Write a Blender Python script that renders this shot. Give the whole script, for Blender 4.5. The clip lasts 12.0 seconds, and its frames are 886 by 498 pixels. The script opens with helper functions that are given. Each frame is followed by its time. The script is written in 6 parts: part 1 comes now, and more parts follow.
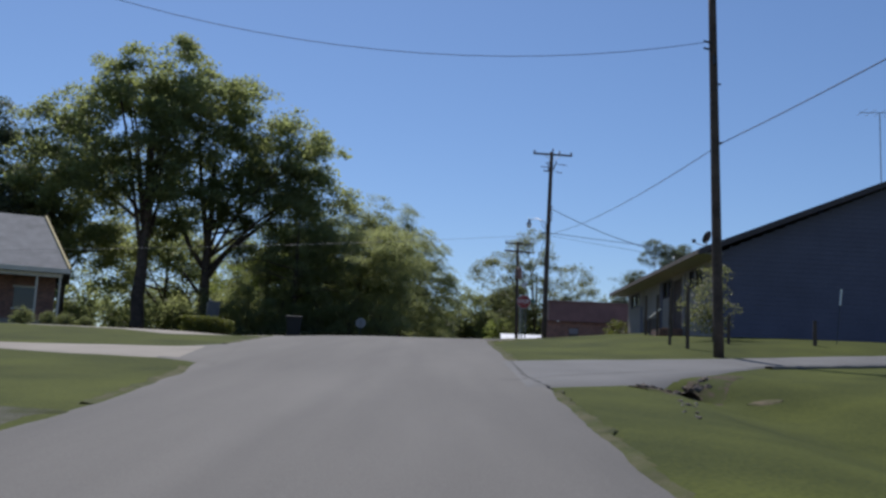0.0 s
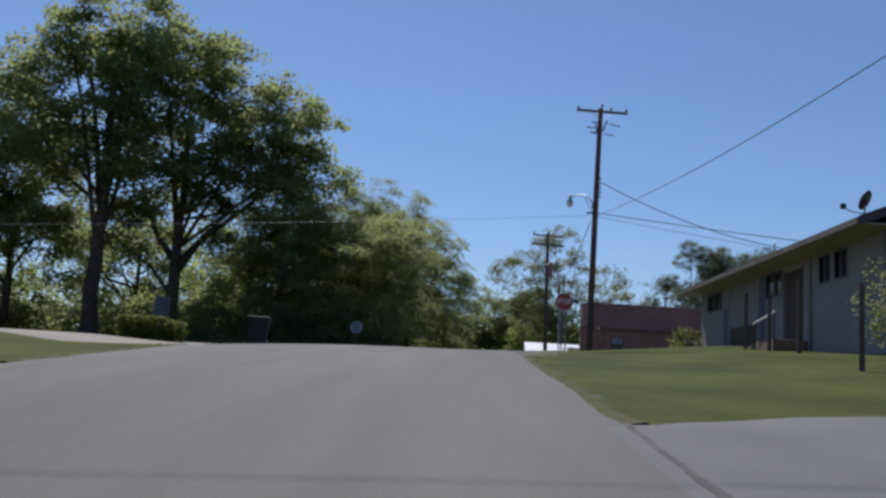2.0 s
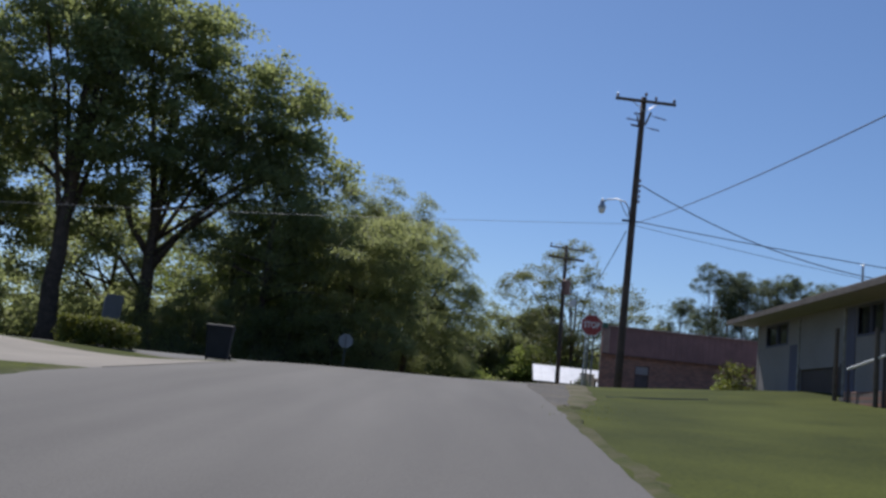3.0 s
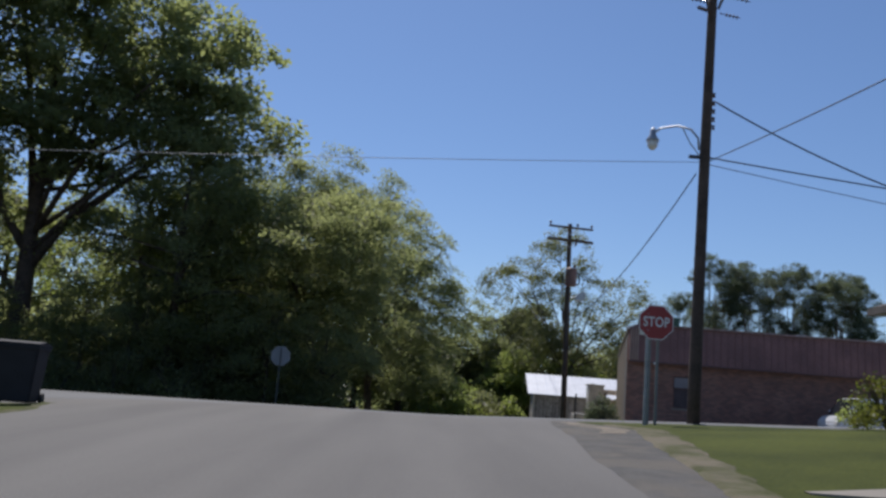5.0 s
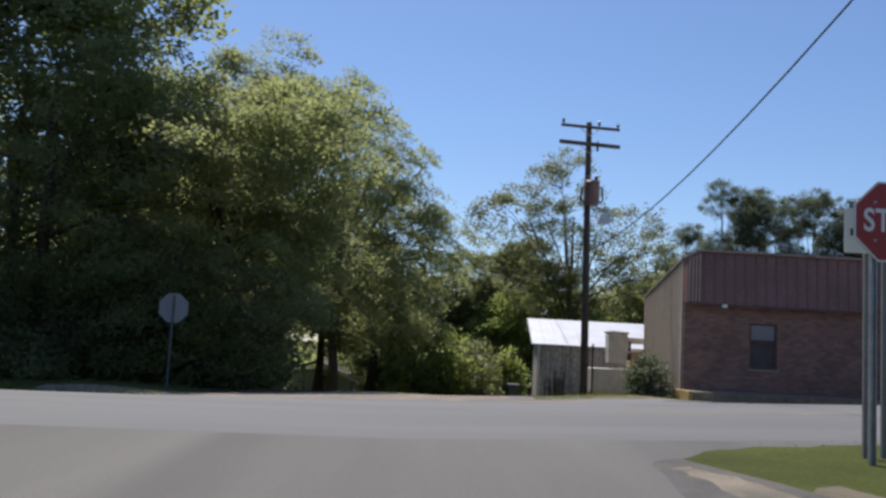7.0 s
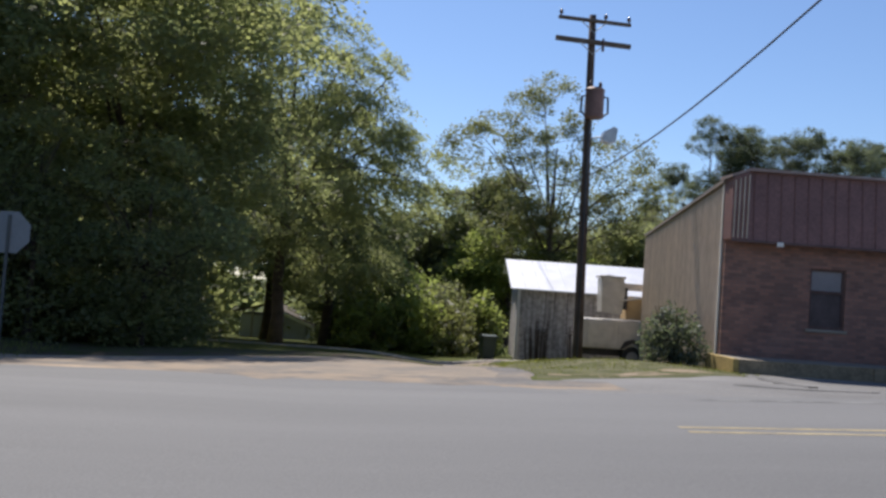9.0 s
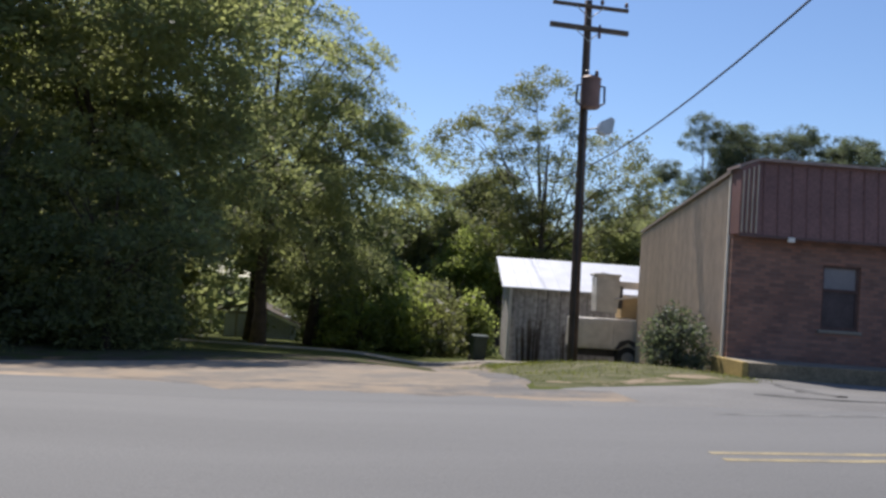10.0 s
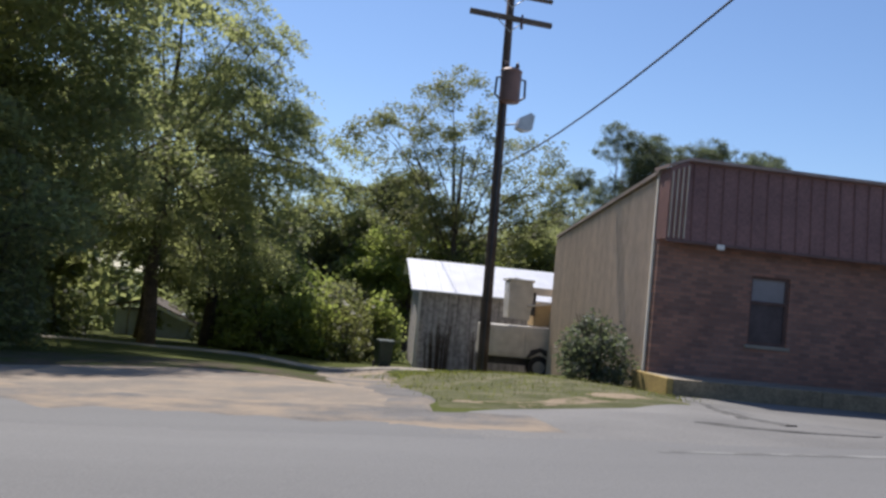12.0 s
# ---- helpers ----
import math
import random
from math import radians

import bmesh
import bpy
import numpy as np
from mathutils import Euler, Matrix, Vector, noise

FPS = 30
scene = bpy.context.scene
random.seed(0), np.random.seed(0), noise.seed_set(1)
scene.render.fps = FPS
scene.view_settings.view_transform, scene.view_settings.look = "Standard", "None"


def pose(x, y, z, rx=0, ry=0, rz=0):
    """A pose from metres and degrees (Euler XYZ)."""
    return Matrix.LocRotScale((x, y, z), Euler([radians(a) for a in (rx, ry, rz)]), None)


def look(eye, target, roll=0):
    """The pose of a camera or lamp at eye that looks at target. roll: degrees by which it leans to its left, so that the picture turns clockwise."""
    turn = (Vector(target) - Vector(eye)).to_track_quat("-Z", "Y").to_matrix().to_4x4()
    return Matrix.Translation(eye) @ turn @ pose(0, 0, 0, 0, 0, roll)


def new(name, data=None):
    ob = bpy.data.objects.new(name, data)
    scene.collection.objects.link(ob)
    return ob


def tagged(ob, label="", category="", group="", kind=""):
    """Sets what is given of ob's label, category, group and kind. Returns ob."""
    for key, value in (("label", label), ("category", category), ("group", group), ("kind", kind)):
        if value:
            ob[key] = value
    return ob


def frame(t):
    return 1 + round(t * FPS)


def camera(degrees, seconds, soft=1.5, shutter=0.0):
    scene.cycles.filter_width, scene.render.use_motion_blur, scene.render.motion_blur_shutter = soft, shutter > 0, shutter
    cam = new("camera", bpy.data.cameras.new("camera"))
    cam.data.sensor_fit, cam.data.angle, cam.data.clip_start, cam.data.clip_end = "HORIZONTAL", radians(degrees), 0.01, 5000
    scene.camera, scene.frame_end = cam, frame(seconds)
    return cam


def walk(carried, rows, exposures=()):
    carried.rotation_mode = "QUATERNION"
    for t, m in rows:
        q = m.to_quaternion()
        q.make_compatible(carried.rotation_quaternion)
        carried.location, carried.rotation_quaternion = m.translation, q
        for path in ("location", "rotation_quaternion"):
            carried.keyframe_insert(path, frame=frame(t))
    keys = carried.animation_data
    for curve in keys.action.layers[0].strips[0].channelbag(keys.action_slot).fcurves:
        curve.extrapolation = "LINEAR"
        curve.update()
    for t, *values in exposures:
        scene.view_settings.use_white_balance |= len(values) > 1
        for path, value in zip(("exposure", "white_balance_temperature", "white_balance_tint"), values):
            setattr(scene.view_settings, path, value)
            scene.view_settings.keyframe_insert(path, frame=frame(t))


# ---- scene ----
cam = camera(51.2, 12.0, soft=2.8)
PATH = [
    (0, (-0.363, -3.735, -2.717), (-0.36, -1.755, -2.435), 2.57),
    (0.5, (-0.347, -0.68, -2.536), (-0.36, 1.299, -2.248), 2.37),
    (1, (-0.242, 2.616, -2.365), (-0.27, 4.597, -2.088), 2.47),
    (1.5, (-0.24, 5.788, -2.148), (-0.269, 7.767, -1.862), 2.77),
    (2, (-0.216, 9.096, -1.972), (-0.25, 11.074, -1.678), 3.37),
    (2.5, (-0.3, 12.364, -1.556), (-0.346, 14.333, -1.21), 5.87),
    (3, (-0.301, 15.915, -1.197), (-0.351, 17.889, -0.879), 6.27),
    (4.8, (-0.383, 27.98, -0.233), (-0.387, 29.952, 0.1), 4.7),
    (5, (-0.363, 29.164, -0.157), (-0.357, 31.136, 0.176), 4.4),
    (5.5, (-0.22, 32.36, 0.104), (-0.193, 34.336, 0.411), 3.6),
    (6, (-0.087, 35.371, 0.338), (-0.06, 37.354, 0.601), 2.7),
    (6.5, (-0.01, 38.279, 0.489), (0.019, 40.263, 0.735), 2.8),
    (7, (0.143, 40.978, 0.617), (0.182, 42.966, 0.827), 3.1),
    (7.5, (0.241, 43.176, 0.651), (0.296, 45.169, 0.808), 3.3),
    (7.7, (0.278, 44.081, 0.684), (0.343, 46.075, 0.82), 3.7),
    (9.5, (0.65, 48.772, 0.752), (0.769, 50.767, 0.839), 3.9),
    (10, (0.694, 49.322, 0.749), (0.823, 51.316, 0.835), 4),
    (10.5, (0.757, 49.601, 0.761), (0.889, 51.595, 0.839), 4.1),
    (11, (0.821, 49.911, 0.784), (0.954, 51.902, 0.917), 4.5),
    (11.5, (0.873, 50.404, 0.787), (1.046, 52.393, 0.907), 4.8),
    (12, (1.037, 51.171, 0.749), (1.352, 53.143, 0.857), 5.6),
]
walk(cam, [(t, look(eye, target, roll)) for t, eye, target, roll in PATH],
     exposures=[(0, 0.06, 5980, 14), (5.5, 0.07, 6050, 15), (7.0, 0.38, 6200, 15), (9.5, 0.56, 6280, 15), (12.0, 0.56, 6280, 15)])


# ---------------------------------------------------------------- light
world = bpy.data.worlds.new("sky")
scene.world = world
world.use_nodes = True
SUN_EL, SUN_AZ = 55.0, -17.0          # azimuth from +y towards +x
wn = world.node_tree
sky = wn.nodes.new("ShaderNodeTexSky")
sky.sky_type = "NISHITA"
sky.sun_disc = False
sky.sun_elevation = radians(SUN_EL)
sky.sun_rotation = radians(SUN_AZ)
sky.air_density, sky.dust_density, sky.ozone_density = 1.0, 0.25, 5.5
wn.links.new(sky.outputs[0], wn.nodes["Background"].inputs[0])
wn.nodes["Background"].inputs[1].default_value = 0.085
sun_data = bpy.data.lights.new("sun", "SUN")
sun_data.energy, sun_data.angle, sun_data.color = 4.1, radians(1.0), (1.0, 0.94, 0.84)
sun = new("sun", sun_data)
SUN_DIR = Vector((math.sin(radians(SUN_AZ)) * math.cos(radians(SUN_EL)),
                  math.cos(radians(SUN_AZ)) * math.cos(radians(SUN_EL)), math.sin(radians(SUN_EL))))
sun.matrix_world = look(SUN_DIR * 100, (0, 0, 0))


# ---------------------------------------------------------------- materials
def mat(name, base, rough=0.8, metal=0.0, var=0.25, scale=3.0, fine=40.0, bump=0.3, dist=0.01, coord="Object",
        tint=None, spec=0.5, stretch=None):
    """Two scales of colour variation and a bump, on the surface's own coordinates."""
    m = bpy.data.materials.new(name)
    m.use_nodes = True
    nt = m.node_tree
    b = nt.nodes["Principled BSDF"]
    tc = nt.nodes.new("ShaderNodeTexCoord")
    if coord == "Position":
        tc = nt.nodes.new("ShaderNodeNewGeometry")
    n1 = nt.nodes.new("ShaderNodeTexNoise")
    n1.inputs["Scale"].default_value, n1.inputs["Detail"].default_value = scale, 5
    n2 = nt.nodes.new("ShaderNodeTexNoise")
    n2.inputs["Scale"].default_value, n2.inputs["Detail"].default_value = fine, 4
    for n in (n1, n2):
        nt.links.new(tc.outputs[coord], n.inputs["Vector"])
    if stretch:
        mp = nt.nodes.new("ShaderNodeMapping")
        mp.inputs["Scale"].default_value = stretch
        nt.links.new(tc.outputs[coord], mp.inputs[0])
        nt.links.new(mp.outputs[0], n1.inputs["Vector"])
    add = nt.nodes.new("ShaderNodeMath")
    add.operation = "ADD"
    half = nt.nodes.new("ShaderNodeMath")
    half.operation = "MULTIPLY"
    half.inputs[1].default_value = 0.5
    nt.links.new(n1.outputs["Fac"], add.inputs[0])
    nt.links.new(n2.outputs["Fac"], add.inputs[1])
    nt.links.new(add.outputs[0], half.inputs[0])
    r = nt.nodes.new("ShaderNodeValToRGB")
    lo = [max(0, c * (1 - var)) for c in base]
    hi = [min(1, c * (1 + var)) for c in (tint or base)]
    r.color_ramp.elements[0].position, r.color_ramp.elements[1].position = 0.36, 0.64
    r.color_ramp.elements[0].color, r.color_ramp.elements[1].color = (*lo, 1), (*hi, 1)
    nt.links.new(half.outputs[0], r.inputs[0])
    nt.links.new(r.outputs[0], b.inputs["Base Color"])
    b.inputs["Roughness"].default_value, b.inputs["Metallic"].default_value = rough, metal
    b.inputs["Specular IOR Level"].default_value = spec
    if bump:
        bp = nt.nodes.new("ShaderNodeBump")
        bp.inputs["Strength"].default_value, bp.inputs["Distance"].default_value = bump, dist
        nt.links.new(n2.outputs["Fac"], bp.inputs["Height"])
        nt.links.new(bp.outputs[0], b.inputs["Normal"])
    return m


def leaf_mat(name, dark, light, glow=0.35, scale=0.35):
    m = bpy.data.materials.new(name)
    m.use_nodes = True
    nt = m.node_tree
    b = nt.nodes["Principled BSDF"]
    geo = nt.nodes.new("ShaderNodeNewGeometry")
    ns = nt.nodes.new("ShaderNodeTexNoise")
    ns.inputs["Scale"].default_value = scale
    nt.links.new(geo.outputs["Position"], ns.inputs["Vector"])
    mix = nt.nodes.new("ShaderNodeMath")
    mix.operation = "MULTIPLY_ADD"
    mix.inputs[1].default_value, mix.inputs[2].default_value = 0.2, 0.08
    nt.links.new(geo.outputs["Random Per Island"], mix.inputs[0])
    ad = nt.nodes.new("ShaderNodeMath")
    ad.operation = "MULTIPLY_ADD"
    ad.inputs[1].default_value = 0.72
    nt.links.new(ns.outputs["Fac"], ad.inputs[0])
    nt.links.new(mix.outputs[0], ad.inputs[2])
    r = nt.nodes.new("ShaderNodeValToRGB")
    r.color_ramp.elements[0].position, r.color_ramp.elements[1].position = 0.25, 0.8
    r.color_ramp.elements[0].color, r.color_ramp.elements[1].color = (*dark, 1), (*light, 1)
    nt.links.new(ad.outputs[0], r.inputs[0])
    nt.links.new(r.outputs[0], b.inputs["Base Color"])
    b.inputs["Roughness"].default_value = 0.58
    tr = nt.nodes.new("ShaderNodeBsdfTranslucent")
    bright = nt.nodes.new("ShaderNodeMixRGB")
    bright.blend_type = "MULTIPLY"
    bright.inputs[0].default_value = 1.0
    bright.inputs[2].default_value = (1.7, 1.82, 1.2, 1)
    nt.links.new(r.outputs[0], bright.inputs[1])
    nt.links.new(bright.outputs[0], tr.inputs["Color"])
    sh = nt.nodes.new("ShaderNodeMixShader")
    sh.inputs[0].default_value = glow
    nt.links.new(b.outputs[0], sh.inputs[1])
    nt.links.new(tr.outputs[0], sh.inputs[2])
    nt.links.new(sh.outputs[0], nt.nodes["Material Output"].inputs[0])
    return m


def mottle(name, a, b, scale=1.2, lo=0.46, hi=0.56, fine=40, bump=0.7, dist=0.02):
    """Two ground covers in ragged patches: one colour breaking through the other."""
    m = mat(name, a, 0.95, var=0.25, scale=2.0, fine=fine, bump=bump, dist=dist, spec=0.2)
    nt = m.node_tree
    bs = nt.nodes["Principled BSDF"]
    old = bs.inputs["Base Color"].links[0].from_socket
    tc = nt.nodes.new("ShaderNodeTexCoord")
    ns = nt.nodes.new("ShaderNodeTexNoise")
    ns.inputs["Scale"].default_value, ns.inputs["Detail"].default_value, ns.inputs["Roughness"].default_value = scale, 8, 0.68
    nt.links.new(tc.outputs["Object"], ns.inputs["Vector"])
    mr = nt.nodes.new("ShaderNodeMapRange")
    mr.inputs["From Min"].default_value, mr.inputs["From Max"].default_value = lo, hi
    nt.links.new(ns.outputs["Fac"], mr.inputs["Value"])
    mx = nt.nodes.new("ShaderNodeMixRGB")
    mx.inputs[2].default_value = (*b, 1)
    nt.links.new(mr.outputs[0], mx.inputs[0])
    nt.links.new(old, mx.inputs[1])
    nt.links.new(mx.outputs[0], bs.inputs["Base Color"])
    return m


def brick_mat(name):
    m = bpy.data.materials.new(name)
    m.use_nodes = True
    nt = m.node_tree
    b = nt.nodes["Principled BSDF"]
    tc = nt.nodes.new("ShaderNodeTexCoord")
    mp = nt.nodes.new("ShaderNodeMapping")
    mp.inputs["Rotation"].default_value = (radians(90), 0, 0)
    nt.links.new(tc.outputs["Object"], mp.inputs[0])
    br = nt.nodes.new("ShaderNodeTexBrick")
    br.inputs["Scale"].default_value = 1.0
    br.inputs["Brick Width"].default_value, br.inputs["Row Height"].default_value = 0.21, 0.073
    br.inputs["Mortar Size"].default_value = 0.006
    br.inputs["Color1"].default_value, br.inputs["Color2"].default_value = (0.37, 0.19, 0.14, 1), (0.21, 0.12, 0.095, 1)
    br.inputs["Mortar"].default_value = (0.21, 0.165, 0.145, 1)
    nt.links.new(mp.outputs[0], br.inputs["Vector"])
    ns = nt.nodes.new("ShaderNodeTexNoise")
    ns.inputs["Scale"].default_value, ns.inputs["Detail"].default_value = 1.3, 6
    nt.links.new(tc.outputs["Object"], ns.inputs["Vector"])
    mx = nt.nodes.new("ShaderNodeMixRGB")
    mx.blend_type = "MULTIPLY"
    mx.inputs[0].default_value = 0.6
    rp = nt.nodes.new("ShaderNodeValToRGB")
    rp.color_ramp.elements[0].position, rp.color_ramp.elements[1].position = 0.3, 0.7
    rp.color_ramp.elements[0].color = (0.55, 0.5, 0.5, 1)
    nt.links.new(ns.outputs["Fac"], rp.inputs[0])
    nt.links.new(br.outputs["Color"], mx.inputs[1])
    nt.links.new(rp.outputs[0], mx.inputs[2])
    nt.links.new(mx.outputs[0], b.inputs["Base Color"])
    b.inputs["Roughness"].default_value = 0.85
    bp = nt.nodes.new("ShaderNodeBump")
    bp.inputs["Strength"].default_value, bp.inputs["Distance"].default_value = 0.6, 0.008
    bp.invert = True
    nt.links.new(br.outputs["Fac"], bp.inputs["Height"])
    nt.links.new(bp.outputs[0], b.inputs["Normal"])
    return m


GRASS = mat("grass_soil", (0.045, 0.058, 0.0085), 0.95, var=0.28, scale=0.45, fine=24, bump=0.5, dist=0.02, tint=(0.066, 0.076, 0.0125), spec=0.15)
DRYGRASS = mottle("dry_grass", (0.056, 0.066, 0.016), (0.105, 0.096, 0.05), 1.6, 0.40, 0.64)
ASPHALT = mat("asphalt", (0.090, 0.083, 0.072), 0.85, var=0.18, scale=1.0, fine=60, bump=0.35, dist=0.006, tint=(0.114, 0.106, 0.092), stretch=(0.75, 0.06, 1))


def tar_streaks(m, lines, width):
    """Soft, wavering dark streaks along the road where old tar shows; lines are distances from its middle."""
    nt = m.node_tree
    bs = nt.nodes["Principled BSDF"]
    col = bs.inputs["Base Color"].links[0].from_socket

    def calc(op, a, b=None):
        n = nt.nodes.new("ShaderNodeMath")
        n.operation = op
        for k, v in enumerate((a, b)):
            if v is None:
                continue
            if isinstance(v, (int, float)):
                n.inputs[k].default_value = v
            else:
                nt.links.new(v, n.inputs[k])
        return n.outputs[0]
    geo = nt.nodes.new("ShaderNodeNewGeometry")
    sep = nt.nodes.new("ShaderNodeSeparateXYZ")
    nt.links.new(geo.outputs["Position"], sep.inputs[0])
    mp = nt.nodes.new("ShaderNodeMapping")
    mp.inputs["Scale"].default_value = (0.5, 0.14, 0)
    nt.links.new(geo.outputs["Position"], mp.inputs[0])
    ns = nt.nodes.new("ShaderNodeTexNoise")
    ns.inputs["Scale"].default_value, ns.inputs["Detail"].default_value = 1.0, 5
    nt.links.new(mp.outputs[0], ns.inputs["Vector"])
    x = calc("ADD", sep.outputs["X"], calc("MULTIPLY", calc("SUBTRACT", ns.outputs["Fac"], 0.5), 0.9))
    total = None
    for at in lines:
        d = calc("DIVIDE", calc("SUBTRACT", x, at), width)
        g = calc("POWER", 2.718, calc("MULTIPLY", calc("MULTIPLY", d, d), -1.0))
        total = g if total is None else calc("ADD", total, g)
    total = calc("MULTIPLY", total, calc("MULTIPLY", ns.outputs["Fac"], 0.5))
    mx = nt.nodes.new("ShaderNodeMixRGB")
    mx.inputs[2].default_value = (0.048, 0.044, 0.039, 1)
    nt.links.new(total, mx.inputs[0])
    nt.links.new(col, mx.inputs[1])
    nt.links.new(mx.outputs[0], bs.inputs["Base Color"])


tar_streaks(ASPHALT, (-4.05, -1.75), 0.28)
ASPHALT2 = mat("asphalt_crossroad", (0.117, 0.117, 0.113), 0.85, var=0.12, scale=1.0, fine=60, bump=0.35, dist=0.006, tint=(0.144, 0.143, 0.138), stretch=(0.07, 0.6, 1))
APRON = mat("old_apron_asphalt", (0.155, 0.151, 0.142), 0.88, var=0.3, scale=0.5, fine=50, bump=0.4, dist=0.008)
DRIVE = mat("old_drive_paving", (0.122, 0.12, 0.115), 0.88, var=0.22, scale=0.5, fine=50, bump=0.4, dist=0.008)
CONCRETE = mat("pale_concrete", (0.25, 0.222, 0.18), 0.88, var=0.18, scale=0.7, fine=30, bump=0.3)
GRAVEL = mottle("gravel", (0.125, 0.12, 0.11), (0.165, 0.148, 0.122), 0.9, 0.44, 0.62, 45, 1.0, 0.03)
THINGRAVEL = mottle("gravel_with_weeds", (0.125, 0.118, 0.10), (0.058, 0.066, 0.02), 1.1, 0.40, 0.62, 45, 0.9, 0.03)
DIRT = mat("bare_dirt", (0.085, 0.062, 0.042), 0.95, var=0.45, scale=2, fine=30, bump=1.0, dist=0.04)
SANDGRASS = mottle("sandy_soil_and_grass", (0.26, 0.205, 0.14), (0.055, 0.065, 0.014), 1.3, 0.5, 0.57)
SANDGRAVEL = mottle("sand_over_gravel", (0.31, 0.26, 0.195), (0.165, 0.15, 0.12), 1.6, 0.42, 0.66, 45, 1.0, 0.03)
VERGE = mottle("thin_dry_verge", (0.062, 0.07, 0.02), (0.165, 0.142, 0.098), 1.1, 0.36, 0.60)
OLIVEVERGE = mottle("sun_dried_grass", (0.078, 0.083, 0.030), (0.150, 0.138, 0.082), 1.4, 0.44, 0.62)
DRYSPOT = mottle("dry_spot_in_grass", (0.15, 0.122, 0.075), (0.06, 0.068, 0.02), 3.5, 0.44, 0.62)
LANESAND = mottle("lane_sand", (0.34, 0.27, 0.195), (0.20, 0.178, 0.15), 0.35, 0.44, 0.62)
DIRTGRASS = mottle("eroded_soil_and_grass", (0.075, 0.056, 0.038), (0.047, 0.058, 0.010), 2.2, 0.47, 0.54)
SPILL = mottle("sand_spilt_on_asphalt", (0.150, 0.143, 0.134), (0.30, 0.24, 0.175), 0.7, 0.42, 0.60)
SMUDGE = mottle("tar_smudge", (0.085, 0.083, 0.08), (0.14, 0.137, 0.13), 2.5, 0.40, 0.60)
OLDYELLOW = mat("nearly_bare_yellow_kerb", (0.24, 0.19, 0.12), 0.85, var=0.35, scale=3, fine=25)
LINEYELLOW = mottle("worn_line_paint", (0.36, 0.30, 0.18), (0.17, 0.16, 0.145), 3.0, 0.42, 0.70)
LINEWHITE = mottle("worn_white_line_paint", (0.22, 0.22, 0.21), (0.145, 0.143, 0.138), 3.0, 0.42, 0.60)
YELLOW = mat("worn_yellow_paint", (0.38, 0.27, 0.09), 0.8, var=0.3, scale=3, fine=25)
POLE = mat("creosoted_pole_wood", (0.085, 0.060, 0.047), 0.9, var=0.45, scale=2.0, fine=25, bump=0.6, dist=0.01)
ARM = mat("weathered_arm_wood", (0.11, 0.085, 0.065), 0.9, var=0.35, scale=4, fine=30)
PORCELAIN = mat("brown_porcelain", (0.10, 0.055, 0.04), 0.25, var=0.2)
STEEL = mat("galvanised_steel", (0.42, 0.43, 0.44), 0.45, 0.8, var=0.2, scale=6)
DARKSTEEL = mat("dark_steel", (0.06, 0.06, 0.065), 0.55, 0.6, var=0.3)
GLASSY = mat("frosted_lamp_glass", (0.75, 0.73, 0.68), 0.15, var=0.1)
ALUWIRE = mat("bare_aluminium_cable", (0.30, 0.30, 0.31), 0.55, 0.4, var=0.15, bump=0)
CABLE = mat("black_cable", (0.02, 0.02, 0.022), 0.7, var=0.2, bump=0)
RUST = mat("rusted_pipe", (0.06, 0.042, 0.03), 0.95, var=0.4, scale=6)
BARK = mat("bark", (0.085, 0.062, 0.048), 0.95, var=0.45, scale=3, fine=18, bump=1.0, dist=0.05)
PINEBARK = mat("pine_bark", (0.12, 0.075, 0.05), 0.95, var=0.4, scale=3, fine=15, bump=1.0, dist=0.04)
LEAF_OAK = leaf_mat("oak_leaves", (0.115, 0.128, 0.072), (0.25, 0.255, 0.135), 0.68)
LEAF_MID = leaf_mat("broadleaf_leaves", (0.118, 0.128, 0.078), (0.25, 0.25, 0.14), 0.72)
LEAF_LIGHT = leaf_mat("light_green_leaves", (0.105, 0.132, 0.045), (0.255, 0.27, 0.1), 0.70)
LEAF_CEDAR = leaf_mat("cedar_foliage", (0.095, 0.105, 0.058), (0.18, 0.188, 0.10), 0.64)
# Needles lightened and greyed: haze over the far pines is in the colour.
LEAF_PINE = leaf_mat("pine_needles", (0.066, 0.078, 0.062), (0.125, 0.142, 0.10), 0.5)
LEAF_PECAN = leaf_mat("young_pecan_leaves", (0.105, 0.112, 0.055), (0.22, 0.215, 0.105), 0.46)
LEAF_HEDGE = leaf_mat("hedge_leaves", (0.05, 0.065, 0.014), (0.19, 0.185, 0.04), 0.4, 1.5)
BLADE = leaf_mat("grass_blades", (0.085, 0.095, 0.026), (0.16, 0.16, 0.055), 0.6, 0.6)
BRICK = brick_mat("red_brown_brick")
REDMETAL = mat("faded_red_metal", (0.20, 0.105, 0.095), 0.6, 0.1, var=0.3, scale=1.0, fine=20, bump=0.1)
TANMETAL = mat("weathered_tan_metal", (0.53, 0.435, 0.345), 0.6, 0.1, var=0.17, scale=1.0, fine=3, bump=0.05, stretch=(1.3, 1.3, 0.12), coord="Position")
WHITEROOF = mat("bare_tin_roof", (0.60, 0.61, 0.63), 0.45, 0.15, var=0.12, scale=1.2, fine=10, bump=0.1)
GREYBOARD = mat("weathered_grey_boards", (0.33, 0.31, 0.29), 0.9, var=0.45, scale=1.5, fine=6, bump=0.2, stretch=(4.0, 4.0, 0.4), coord="Position")
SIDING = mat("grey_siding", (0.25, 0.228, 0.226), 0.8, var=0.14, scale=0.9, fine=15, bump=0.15)
